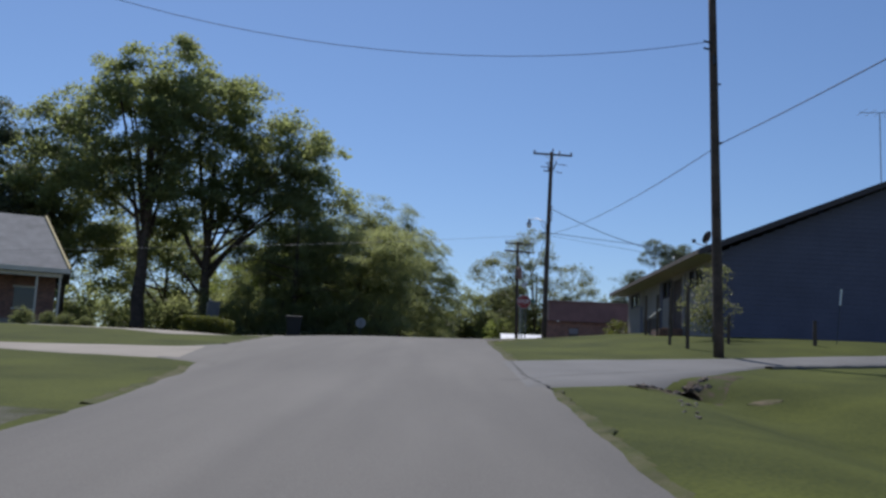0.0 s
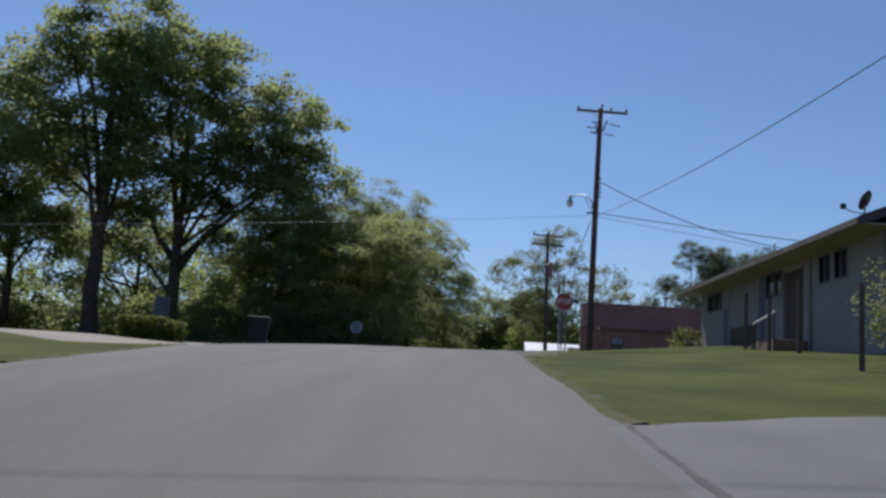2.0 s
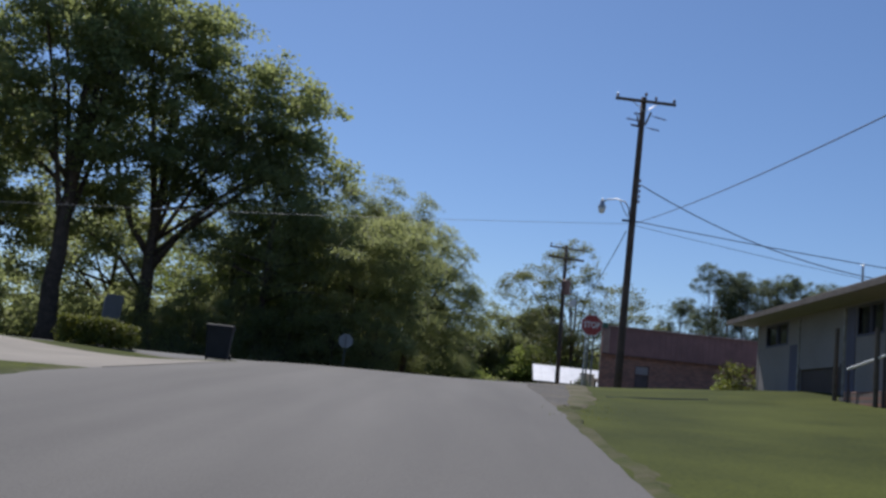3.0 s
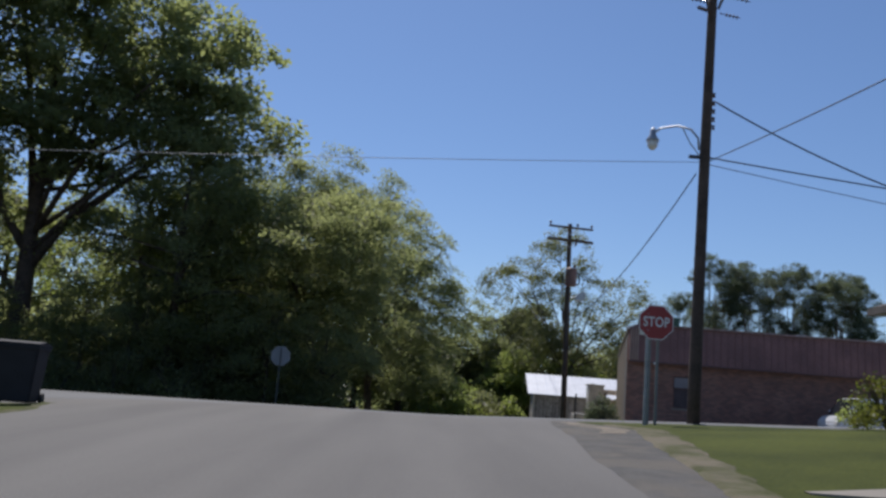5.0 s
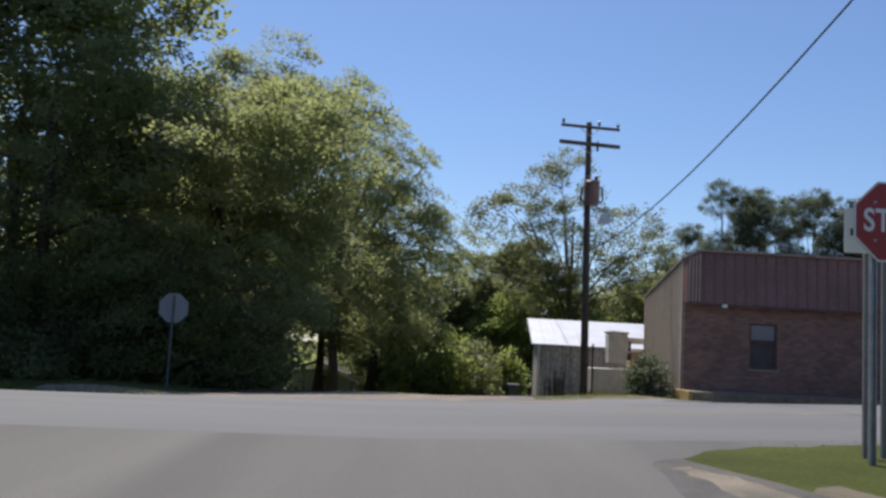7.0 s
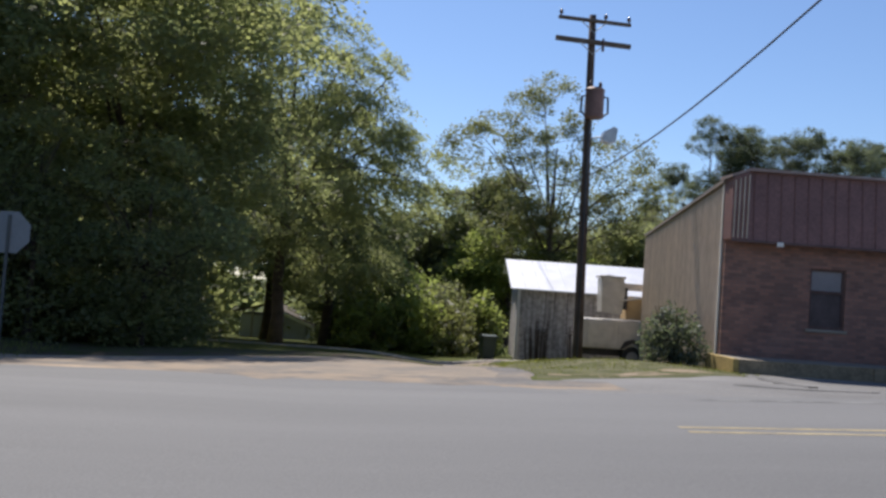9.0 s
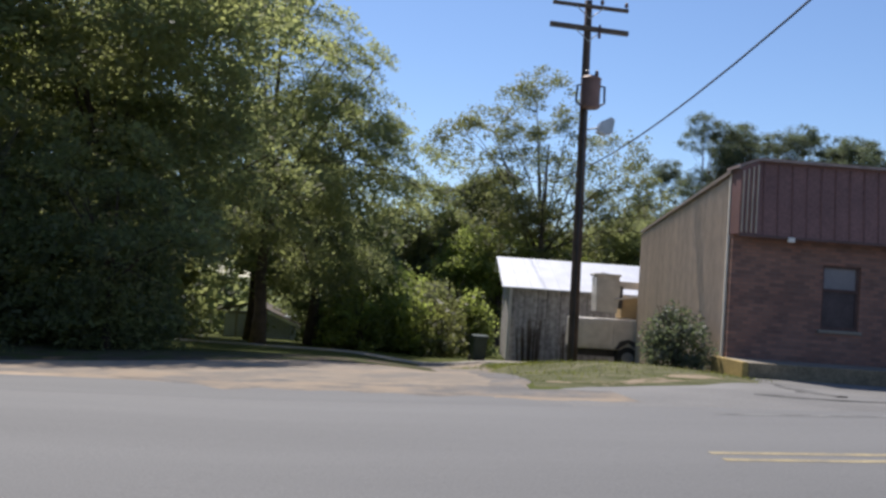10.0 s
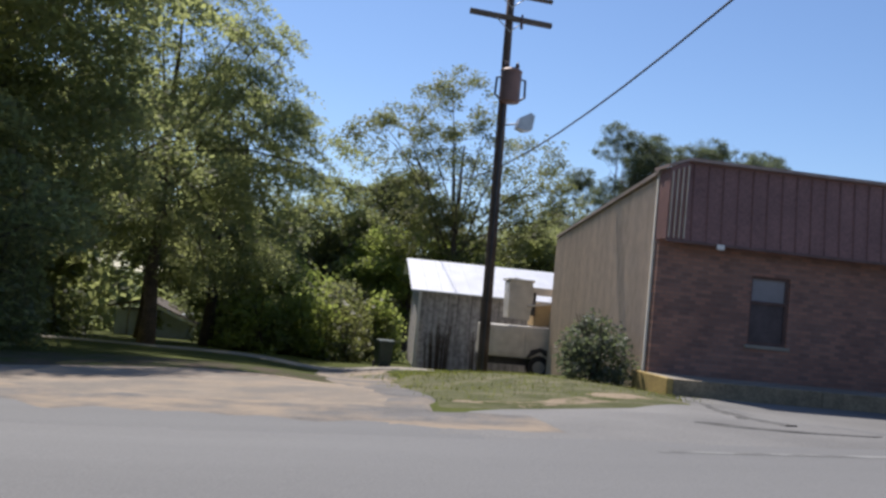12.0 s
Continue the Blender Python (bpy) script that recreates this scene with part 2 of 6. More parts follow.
# Gable siding: shade is put into its darker, bluer tone.
GABLE = mat("shade_blue_siding", (0.11, 0.107, 0.155), 0.8, var=0.14, scale=0.8, fine=15, bump=0.15)
SHINGLE = mat("grey_brown_shingles", (0.13, 0.113, 0.098), 0.95, var=0.35, scale=2, fine=30, bump=0.8, spec=0.1)
EAVEBOARD = mat("grey_brown_eave_board", (0.16, 0.14, 0.125), 0.85, var=0.3, scale=2, fine=20, spec=0.2)
SHINGLE2 = mat("light_grey_shingles", (0.25, 0.245, 0.24), 0.92, var=0.25, scale=1.5, fine=30, bump=0.8)
TRIM = mat("off_white_trim", (0.55, 0.52, 0.46), 0.7, var=0.12)
# Yellow carries the sunlight on the porch roof's right hip and fascia.
YTRIM = mat("sunlit_yellow_trim", (0.55, 0.42, 0.16), 0.7, var=0.12)
DARKDOOR = mat("dark_door_paint", (0.055, 0.04, 0.042), 0.6, var=0.25)
PANE = mat("window_glass", (0.02, 0.024, 0.03), 0.06, var=0.2, bump=0)
REDBRICKWALL = brick_mat("house_brick")
STOPRED = mat("stop_sign_red", (0.33, 0.032, 0.03), 0.4, var=0.1, bump=0)
SIGNWHITE = mat("sign_white", (0.74, 0.74, 0.72), 0.45, var=0.06, bump=0)
SIGNBACK = mat("sign_back_aluminium", (0.20, 0.215, 0.23), 0.6, 0.3, var=0.12)
SIGNGREEN = mat("street_sign_green", (0.03, 0.10, 0.06), 0.5, var=0.1, bump=0)
BINGREEN = mat("dark_green_plastic", (0.018, 0.035, 0.024), 0.5, var=0.2)
BINDARK = mat("charcoal_plastic", (0.026, 0.025, 0.029), 0.75, var=0.2, spec=0.3)
RUBBER = mat("rubber", (0.02, 0.02, 0.02), 0.8, var=0.2)
CARWHITE = mat("white_car_paint", (0.74, 0.75, 0.76), 0.25, var=0.05, bump=0)
TRUCKCREAM = mat("cream_truck_paint", (0.50, 0.47, 0.42), 0.45, var=0.2)
CHROME = mat("chrome", (0.6, 0.6, 0.62), 0.15, 1.0, var=0.05, bump=0)
ORANGE = mat("faded_tan_cover", (0.42, 0.30, 0.15), 0.6, var=0.2)
ROCK = mat("broken_rock", (0.115, 0.095, 0.08), 0.95, var=0.45, scale=4, fine=20, bump=0.8)
PALEBLUE = mat("pale_blue_paint", (0.58, 0.63, 0.70), 0.7, var=0.15)


# ---------------------------------------------------------------- mesh helpers
def empty(name, x, y, z, label, category, group="", kind="", rz=0.0):
    e = new(name)
    e.matrix_world = pose(x, y, z, 0, 0, rz)
    return tagged(e, label, category, group, kind)


def part(name, bm, material, parent=None, label="", smooth=False):
    me = bpy.data.meshes.new(name)
    bm.to_mesh(me)
    bm.free()
    me.materials.append(material)
    if smooth:
        me.shade_smooth()
    ob = new(name, me)
    if parent is not None:
        ob.parent = parent
    if label:
        ob["label"] = label
    return ob


def box(x0, x1, y0, y1, z0, z1, bevel=0.0, bm=None):
    own = bm is None
    bm = bm or bmesh.new()
    m = Matrix.LocRotScale(((x0 + x1) / 2, (y0 + y1) / 2, (z0 + z1) / 2), None, (abs(x1 - x0), abs(y1 - y0), abs(z1 - z0)))
    r = bmesh.ops.create_cube(bm, size=1, matrix=m)
    if bevel:
        es = list({e for v in r["verts"] for e in v.link_edges})
        bmesh.ops.bevel(bm, geom=es, offset=bevel, segments=2, affect="EDGES", profile=0.5)
    return bm


def tube(points, radii, seg=10, bm=None, caps=True):
    """A tapered tube through points."""
    bm = bm or bmesh.new()
    pts = [Vector(p) for p in points]
    if not isinstance(radii, (list, tuple)):
        radii = [radii] * len(pts)
    rings = []
    side = Vector((1, 0, 0))
    for i, p in enumerate(pts):
        d = (pts[min(i + 1, len(pts) - 1)] - pts[max(i - 1, 0)]).normalized()
        if abs(d.dot(side)) > 0.9:
            side = Vector((0, 1, 0)) if abs(d.y) < 0.9 else Vector((0, 0, 1))
        u = (side - d * side.dot(d)).normalized()
        w = d.cross(u)
        rings.append([bm.verts.new(p + (u * math.cos(a) + w * math.sin(a)) * radii[i])
                      for a in (2 * math.pi * k / seg for k in range(seg))])
    for a, b in zip(rings, rings[1:]):
        for k in range(seg):
            bm.faces.new((a[k], a[(k + 1) % seg], b[(k + 1) % seg], b[k]))
    if caps:
        bm.faces.new(list(reversed(rings[0])))
        bm.faces.new(rings[-1])
    return bm


def prism(outline, axis, a, b, bm=None):
    """Extrude a 2D outline along an axis from a to b. For 'y' the outline is (x, z), for 'x' (y, z), for 'z' (x, y)."""
    bm = bm or bmesh.new()

    def at(p, d):
        return {"y": (p[0], d, p[1]), "x": (d, p[0], p[1]), "z": (p[0], p[1], d)}[axis]
    lo = [bm.verts.new(at(p, a)) for p in outline]
    hi = [bm.verts.new(at(p, b)) for p in outline]
    n = len(outline)
    bm.faces.new(lo)
    bm.faces.new(list(reversed(hi)))
    for k in range(n):
        bm.faces.new((lo[k], hi[k], hi[(k + 1) % n], lo[(k + 1) % n]))
    bmesh.ops.recalc_face_normals(bm, faces=bm.faces)
    return bm


# ---------------------------------------------------------------- the lie of the land
PY = [-60, -3.7, 2.6, 9.1, 15.9, 22, 29, 35.4, 41, 45, 49, 53, 57, 60, 64, 67.7, 76.4, 84, 90, 110, 150, 400]
PZ = [-7.65, -3.85, -3.43, -2.95, -2.35, -1.85, -1.36, -0.96, -0.69, -0.53, -0.44, -0.41, -0.45, -0.50, -0.60, -0.69, -1.48, -1.79, -2.25, -3.1, -4, -4]


def ease(a, b, v):
    t = min(1.0, max(0.0, (v - a) / (b - a)))
    return t * t * (3 - 2 * t)


def lane(y):
    """Height of the road's middle line."""
    return float(sum(np.interp(y + d, PY, PZ) for d in (-2, -1, 0, 1, 2)) / 5)


def base_z(x, y):
    if x < 0:
        fall = 0.013 + 0.032 * ease(57.0, 61.5, y) * (1 - ease(66.0, 76.0, y)) - 0.013 * ease(66.0, 76.0, y)
    else:
        fall = (0.013 + 0.032 * ease(36.0, 50.0, y)) * (1 - ease(76.0, 84.0, y))
    z = lane(y) + fall * max(-16.0, min(14.0, x))
    bump = 0.48 * ease(2.0, 12.0, x) * ease(18.0, 26.0, y) * (1 - ease(43.0, 51.0, y))
    ditch = -0.45 * math.exp(-((x - 5.2) / 1.5) ** 2) * (1 - ease(11.0, 14.5, y))
    bank = 0.35 * ease(7.0, 11.0, x) * (1 - ease(12.0, 20.0, y))
    mound = 0.2 * (1 - ease(-8.0, -5.0, x)) * ease(60.5, 63.5, y) * (1 - ease(66.0, 72.0, y))
    hollow = -0.22 * math.exp(-((x + 9.6) / 3.4) ** 2) * ease(28.0, 36.0, y) * (1 - ease(44.0, 48.0, y))
    apron = (0.12 - 0.045 * min(14.0, x)) * ease(5.0, 8.0, x) * ease(58.5, 63.0, y) * (1 - ease(69.0, 77.0, y)) if x > 5 else 0.0
    dip = -0.27 * math.exp(-((x - 2.6) / 1.9) ** 2) * ease(62.5, 66.5, y) * (1 - ease(86.0, 93.0, y))
    west = -0.28 * math.exp(-((x + 10.5) / 3.0) ** 2) * ease(44.0, 48.0, y) * (1 - ease(49.5, 54.0, y))
    pit = -0.32 * math.exp(-((x - 4.22) / 0.55) ** 2 - ((y - 12.85) / 0.5) ** 2)
    return z + bump + ditch + bank + mound + apron + hollow + dip + west + pit


def right_edge(y):
    return float(np.interp(y, [-60, 3, 11, 19, 28, 35, 39.5, 43.5, 47.5, 49.5, 50.6, 51.2], [1.2, 1.25, 1.4, 1.3, 1.4, 1.72, 1.8, 2.05, 2.2, 2.5, 3.4, 5.0]))


def left_edge(y):
    return float(np.interp(y, [-60, 6, 12, 21, 27, 31, 37, 45, 48.5, 50.5, 51.2], [-4.3, -4.2, -4.6, -6.0, -6.2, -6.4, -6.6, -7.0, -8.0, -10.5, -14.0]))


def wob(x, y, k=0.12, s=0.9):
    return k * noise.noise(Vector((x * s, y * s, 3.1)))


def on_road(x, y, grow=0.0):
    if y < 51.2:
        return left_edge(y) - grow < x < right_edge(y) + grow
    return y < 59.0 + grow


def sheet(name, rows, material, lift, label, kind="structure", category="", dip=False):
    """A strip of ground cover through rows of (x, y) points, laid on the land."""
    bm = bmesh.new()
    vs = [[bm.verts.new((x, y, base_z(x, y) + (lift if len(row) < 3 or (0 < k < len(row) - 1 and not (dip and i == 0)) else -0.016)))
           for k, (x, y) in enumerate(row)] for i, row in enumerate(rows)]
    for a, b in zip(vs, vs[1:]):
        for k in range(len(a) - 1):
            bm.faces.new((a[k], a[k + 1], b[k + 1], b[k]))
    bmesh.ops.recalc_face_normals(bm, faces=bm.faces)
    ob = part(name, bm, material, smooth=True)
    return tagged(ob, label, category or name.replace("_", " "), kind=kind)


def across(width, m):
    """Fractions across a strip, with a narrow edge on either side that dips into the ground."""
    e = min(0.2, 0.22 / width)
    return [0.0] + [e + (1 - 2 * e) * j / m for j in range(m + 1)] + [1.0]


def strip(a, b, n, m, k=0.1):
    """Rows between two polylines a and b, n steps along, m across, with ragged sides."""
    def along(p, s):
        d = [0.0]
        for q, r in zip(p, p[1:]):
            d.append(d[-1] + math.dist(q, r))
        return [float(np.interp(s * d[-1], d, [q[i] for q in p])) for i in (0, 1)]
    rows = []
    for i in range(n + 1):
        p, q = along(a, i / n), along(b, i / n)
        p = [p[0] + wob(*p, k) + wob(*p, k * 0.4, 3.7), p[1] + wob(p[1], p[0], k)]
        q = [q[0] + wob(*q, k) + wob(*q, k * 0.4, 3.7), q[1] + wob(q[1], q[0], k)]
        rows.append([(p[0] + (q[0] - p[0]) * f, p[1] + (q[1] - p[1]) * f) for f in across(math.dist(p, q), m)])
    return rows


# ground: one sheet, finer near the road
def axis_steps(lo, hi, fine_lo, fine_hi, step, far):
    out, v = [], lo
    while v < hi:
        out.append(v)
        v += step if fine_lo <= v < fine_hi else far(v, fine_lo, fine_hi)
    out.append(hi)
    return out


def coarse(v, lo, hi):
    d = lo - v if v < lo else v - hi
    return max(0.8, min(80.0, d * 0.3)) if v >= hi else max(0.8, min(80.0, d * 0.3, lo - v))


gx = axis_steps(-1500, 1500, -18, 18, 0.3, coarse)
gy = axis_steps(-300, 2500, -8, 72, 0.3, coarse)
gbm = bmesh.new()
grid = []
for y in gy:
    row = []
    for x in gx:
        z = base_z(x, y)
        if on_road(x, y, -0.35):
            z -= 0.06
        else:
            z += 0.012 * noise.noise(Vector((x * 0.8, y * 0.8, 0))) if abs(x) < 60 else 0
            if 3.2 < x < 7.5:
                z += 0.055 * math.exp(-((y - 37.3 - 0.22 * max(0.0, x - 4)) / 0.4) ** 2)
        row.append(gbm.verts.new((x, y, z)))
    grid.append(row)
for a, b in zip(grid, grid[1:]):
    for k in range(len(a) - 1):
        gbm.faces.new((a[k], a[k + 1], b[k + 1], b[k]))
tagged(part("ground", gbm, GRASS, smooth=True), "mown green grass and weeds over uneven ground", "ground", kind="structure")

# main road, crossroad
ys = [y for y in np.arange(-60, 51.21, 0.4)]
tagged(sheet("road", [[(left_edge(y) - 0.1 + wob(0, y) + (right_edge(y) + 0.2 + wob(9, y) - left_edge(y) - wob(0, y)) * f, y) for f in across(7.0, 8)] for y in ys],
             ASPHALT, 0.02, "worn grey asphalt road without markings, climbing to a crossroad"), category="road")
xs = [x for x in np.arange(-19.4, 90.1, 0.6)]
sheet("road", [[(x, 51.0 + wob(x, 0, 0.1) + (58.9 + wob(x, 7, 0.2) - 51.1) * f) for f in across(7.8, 8)] for x in xs],
      ASPHALT2, 0.022, "grey asphalt crossroad with a double yellow centre line", category="road")
for dy, lab in ((55.45, "worn yellow centre line paint"), (55.72, "worn yellow centre line paint")):
    sheet("road_marking", [[(x, dy), (x, dy + 0.11)] for x in np.arange(3.1, 80, 0.5)], LINEYELLOW, 0.0238, lab, category="road marking")
    sheet("road_marking", [[(x, dy), (x, dy + 0.11)] for x in np.arange(-19, -8, 0.5)], LINEYELLOW, 0.0238, lab, category="road marking")
sheet("road_marking", [[(x, 58.02), (x, 58.12)] for x in np.arange(4.0, 80, 0.5)], LINEWHITE, 0.0238, "faded white edge line paint", category="road marking")
# tar joint of the side drive
sheet("tar_seam", [[(x + wob(3, y, 0.04, 1.7), y), (x + 0.075 + wob(6, y, 0.05, 1.3), y)] for x, y in ((float(np.interp(y, [10.9, 11.6, 13, 15.5, 17.3], [1.45, 1.3, 1.2, 1.22, 1.28])), float(y)) for y in np.arange(10.9, 17.3, 0.15))],
      SMUDGE, 0.0385, "dark tar joint between road and side drive", category="road seam")
CRACK = ([0.7, 1.18, 1.66, 2.28, 2.99, 4.01, 4.7], [12.05, 12.38, 12.89, 13.56, 14.16, 15.06, 15.6])
sheet("tar_seam", [[(x, float(np.interp(x, *CRACK)) + wob(x, 0, 0.06, 2.1)), (x, float(np.interp(x, *CRACK)) + 0.028 + wob(x, 0, 0.06, 2.1) + abs(wob(x, 4, 0.03, 3.0)))] for x in np.arange(0.7, 4.7, 0.08)],
      SMUDGE, 0.0405, "thin dark crack across the side drive", category="road seam")
# concrete edge of the side drive
kb = bmesh.new()
krows = []
for k in range(25):
    f = k / 24
    x, y = 7.2 + 5.0 * f, 17.55 + 2.25 * f
    z = base_z(x, y) + 0.055 + wob(x, y, 0.02, 2.0)
    krows.append([kb.verts.new(p) for p in ((x + 0.07, y - 0.17, z - 0.35), (x + 0.07, y - 0.17, z - 0.02), (x + 0.06, y - 0.15, z), (x - 0.02, y + 0.05, z), (x - 0.02, y + 0.05, z - 0.35))])
for a, c in zip(krows, krows[1:]):
    for k in range(4):
        kb.faces.new((a[k], a[k + 1], c[k + 1], c[k]))
bmesh.ops.recalc_face_normals(kb, faces=kb.faces)
tagged(part("kerb", kb, DRIVE), "low worn concrete edge of the side drive", "kerb", kind="structure")
# dry, sandy margin where the grass gives out
for y0, y1, edge, d in ((-40, 10.6, right_edge, 1), (17.4, 33.0, right_edge, 1), (7.0, 12.9, left_edge, -1), (21.2, 31, left_edge, -1), (39, 48, left_edge, -1)):
    sheet("verge_edge", [[(edge(y) - d * 0.12, y), (edge(y) + d * (0.06 + abs(wob(2, y, 0.3, 1.3))), y), (edge(y) + d * (0.12 + abs(wob(7, y, 0.35, 1.7)) + abs(wob(3, y, 0.2, 5.0))), y)] for y in np.arange(y0, y1, 0.12)],
          DRYGRASS, 0.029, "dry sandy margin between asphalt and grass", category="verge")
# drives, shoulder, gravel
sheet("driveway", strip([(0.8, 10.6), (1.35, 10.9), (3.0, 12.3), (5.2, 14.9), (7.4, 18.1), (10.9, 19.6), (24, 23.4)], [(0.8, 17.2), (1.35, 17.25), (3.2, 18.6), (6.6, 20.2), (9, 20.9), (11.6, 21.6), (24, 25.6)], 60, 6),
      DRIVE, 0.037, "grey paved side drive running past a utility pole", category="driveway", dip=True)
sheet("driveway", strip([(-5.2, 14.6), (-6.2, 15.0), (-9.6, 16.1), (-26, 21)], [(-5.9, 19.6), (-6.8, 19.0), (-10.7, 18.4), (-26, 23)], 60, 6),
      CONCRETE, 0.03, "pale concrete driveway between two lawns", category="driveway", dip=True)
sheet("driveway", strip([(-4.4, 13.1), (-5.2, 14.3), (-6.1, 15.0), (-6.6, 15.4)], [(-5.6, 21.6), (-6.2, 20.4), (-6.6, 19.4), (-7.0, 18.9)], 30, 6, 0.05),
      ASPHALT, 0.0225, "worn asphalt mouth of a concrete driveway", category="driveway")
sheet("driveway", strip([(-6.2, 31.4), (-8.4, 32.4), (-12.4, 35.5), (-24, 46.5)], [(-6.6, 41.8), (-8.4, 41.2), (-12.4, 43.2), (-21, 50.5)], 30, 5),
      CONCRETE, 0.03, "pale concrete driveway leading to the porch house", category="driveway")
sheet("gravel_shoulder", strip([(-4.0, -6), (-4.1, 3), (-4.1, 6.2)], [(-9, -6), (-9, 5), (-7.6, 7.1)], 90, 8, 0.45),
      THINGRAVEL, 0.024, "thin grey gravel and weeds at the road's edge", category="gravel")
sheet("gravel_shoulder", strip([(1.5, 32.7), (1.45, 34.5), (1.52, 38.0), (1.58, 41.0), (1.78, 43.4), (1.9, 46.0), (2.02, 48.0), (2.25, 49.4)], [(1.85, 32.7), (2.15, 34.5), (2.6, 37.6), (2.85, 40.0), (3.2, 43.3), (3.45, 45.4), (3.55, 46.6), (3.3, 47.8), (3.0, 48.9), (2.7, 49.7)], 90, 5, 0.06),
      GRAVEL, 0.03, "loose grey gravel along the road's edge", category="gravel", dip=True)
sheet("sandy_patch", strip([(2.45, 45.0), (2.6, 46.2), (2.3, 47.6), (2.35, 49.0)], [(3.2, 45.0), (3.3, 46.5), (2.85, 47.8), (2.62, 49.2)], 60, 5, 0.22), SANDGRAVEL, 0.034, "bare sandy patch at the grass corner", category="bare soil")
sheet("verge_edge", strip([(1.7, 32.4), (1.95, 34.5), (2.35, 37.6), (2.6, 40.0), (2.95, 43.3), (3.2, 45.4), (3.3, 46.7), (3.05, 47.9)], [(1.95, 32.4), (2.6, 34.5), (3.05, 37.6), (3.25, 40.0), (3.65, 43.0), (3.85, 45.4), (3.9, 46.9), (3.5, 48.1)], 160, 4, 0.2),
      VERGE, 0.039, "dry sandy margin between gravel and grass", category="verge", dip=True)
MOUTH = ([-12, -9, -4.6, -3.3, -1, 1, 2.6], [59.2, 59.6, 62.6, 61.9, 60.6, 60.1, 59.6])
sheet("asphalt_apron", [[(x, 58.3 + (float(np.interp(x, *MOUTH)) + 0.5 + wob(x, 3, 0.3) - 58.3) * f) for f in across(2.0, 4)] for x in np.arange(-12, 3.0, 0.3)],
      ASPHALT2, 0.0235, "grey asphalt edge of the crossroad before the lane", category="apron")
sheet("gravel_lane", strip([(-8.5, 61.9), (-4.2, 61.0), (-1.6, 60.2), (0.4, 59.6), (1.4, 59.4), (2.5, 59.5)],
                           [(-8.5, 63.2), (-4.2, 64.1), (-1.8, 65.0), (0.2, 66.0), (1.3, 66.6), (2.5, 66.9)], 90, 12, 0.16),
      LANESAND, 0.027, "sandy pull-off beside a lane at the crossroad", category="gravel")
sheet("side_lane", strip([(1.9, 58.9), (2.0, 60.5), (2.05, 62.5), (1.85, 65.6), (1.7, 70), (1.9, 78), (2.4, 85)],
                         [(2.75, 59.3), (2.72, 61.0), (2.78, 62.8), (2.95, 66), (3.6, 72), (4.3, 80), (5.8, 86.5)], 110, 6, 0.2),
      SPILL, 0.0315, "narrow worn sandy asphalt lane leading down past the shed", category="lane", dip=True)
sheet("bare_soil", strip([(-9, 63.0), (-4.2, 63.8), (-1.8, 64.7), (0.2, 65.5), (2.2, 66.2)], [(-9, 68.5), (-4.2, 68.8), (-1.8, 69.5), (0.0, 71.0), (2.1, 73.5)], 60, 10, 0.3),
      DIRTGRASS, 0.024, "bare shaded soil with sparse grass under the trees", category="bare soil")
sheet("sand_spill", [[(x + wob(x, 1, 0.2), float(np.interp(x, *MOUTH)) - 0.75 + wob(x, 2, 0.5, 0.6) + wob(x, 5, 0.3, 2.3) + 1.7 * f) for f in across(1.7, 6)] for x in np.arange(-4.8, 3.6, 0.15)],
      SPILL, 0.0295, "tan sand spilt over grey asphalt at the lane's mouth", category="sand")
sheet("asphalt_apron", strip([(2.0, 58.35), (2.9, 60.7), (4.7, 61.3), (6.6, 63.3), (7.8, 66.9)], [(60, 58.35), (60, 61), (60, 62.5), (60, 64.5), (60, 66.9)], 24, 40, 0.12), APRON, 0.028, "patched grey asphalt apron before the brick shop", category="apron", dip=True)
for a, b in (([(6.95, 63.8), (6.5, 62.3), (6.1, 60.9), (6.2, 60.2)], 0.3), ([(5.1, 60.1), (5.35, 59.7), (5.9, 59.45), (6.6, 59.35)], 0.34)):
    sheet("tar_patch", strip(a, [(x + b, y + 0.35 * b) for x, y in a], 40, 3, 0.12), SMUDGE, 0.034, "dark tar crack filling on worn asphalt", category="road patch")
sheet("back_lane", strip([(-14, 85.5), (-4, 84.0), (3, 82.0), (6, 81.3)], [(-14, 88), (-4, 86.6), (4, 85), (6, 84.2)], 50, 4), CONCRETE, 0.05, "narrow paved back lane beyond the trees", category="lane")
sheet("dry_verge", strip([(3.0, 61.3), (3.9, 61.1), (4.8, 61.9), (6.0, 63.2)], [(3.2, 61.7), (4.2, 62.0), (5.0, 63.0), (5.8, 64.2)], 60, 4, 0.4), SANDGRASS, 0.03, "dry straw-coloured bare strip", category="dry grass")
sheet("dry_verge", strip([(2.7, 60.9), (2.75, 64.5), (3.0, 68), (3.8, 73)], [(5.1, 61.3), (6.8, 63.3), (7.7, 66.5), (8.0, 73)], 60, 12, 0.15), OLIVEVERGE, 0.026, "thin sun-dried grass verge between lane and shop", category="dry grass", dip=True)
# a level slab let into the sloping lawn
wbm = bmesh.new()
wrows = []
for k in range(13):
    x = 3.4 + 0.2 * k
    y0, y1 = float(np.interp(x, [3.4, 3.9, 4.6, 5.8], [38.35, 37.85, 37.85, 38.25])), float(np.interp(x, [3.4, 4.2, 5.8], [38.5, 38.72, 39.0]))
    z = base_z(x, y1) + 0.012
    wrows.append([wbm.verts.new(p) for p in ((x, y0, z - 0.1), (x, y0, z), (x, y1, z), (x, y1, z - 0.1))])
for a, c in zip(wrows, wrows[1:]):
    for k in range(3):
        wbm.faces.new((a[k], a[k + 1], c[k + 1], c[k]))
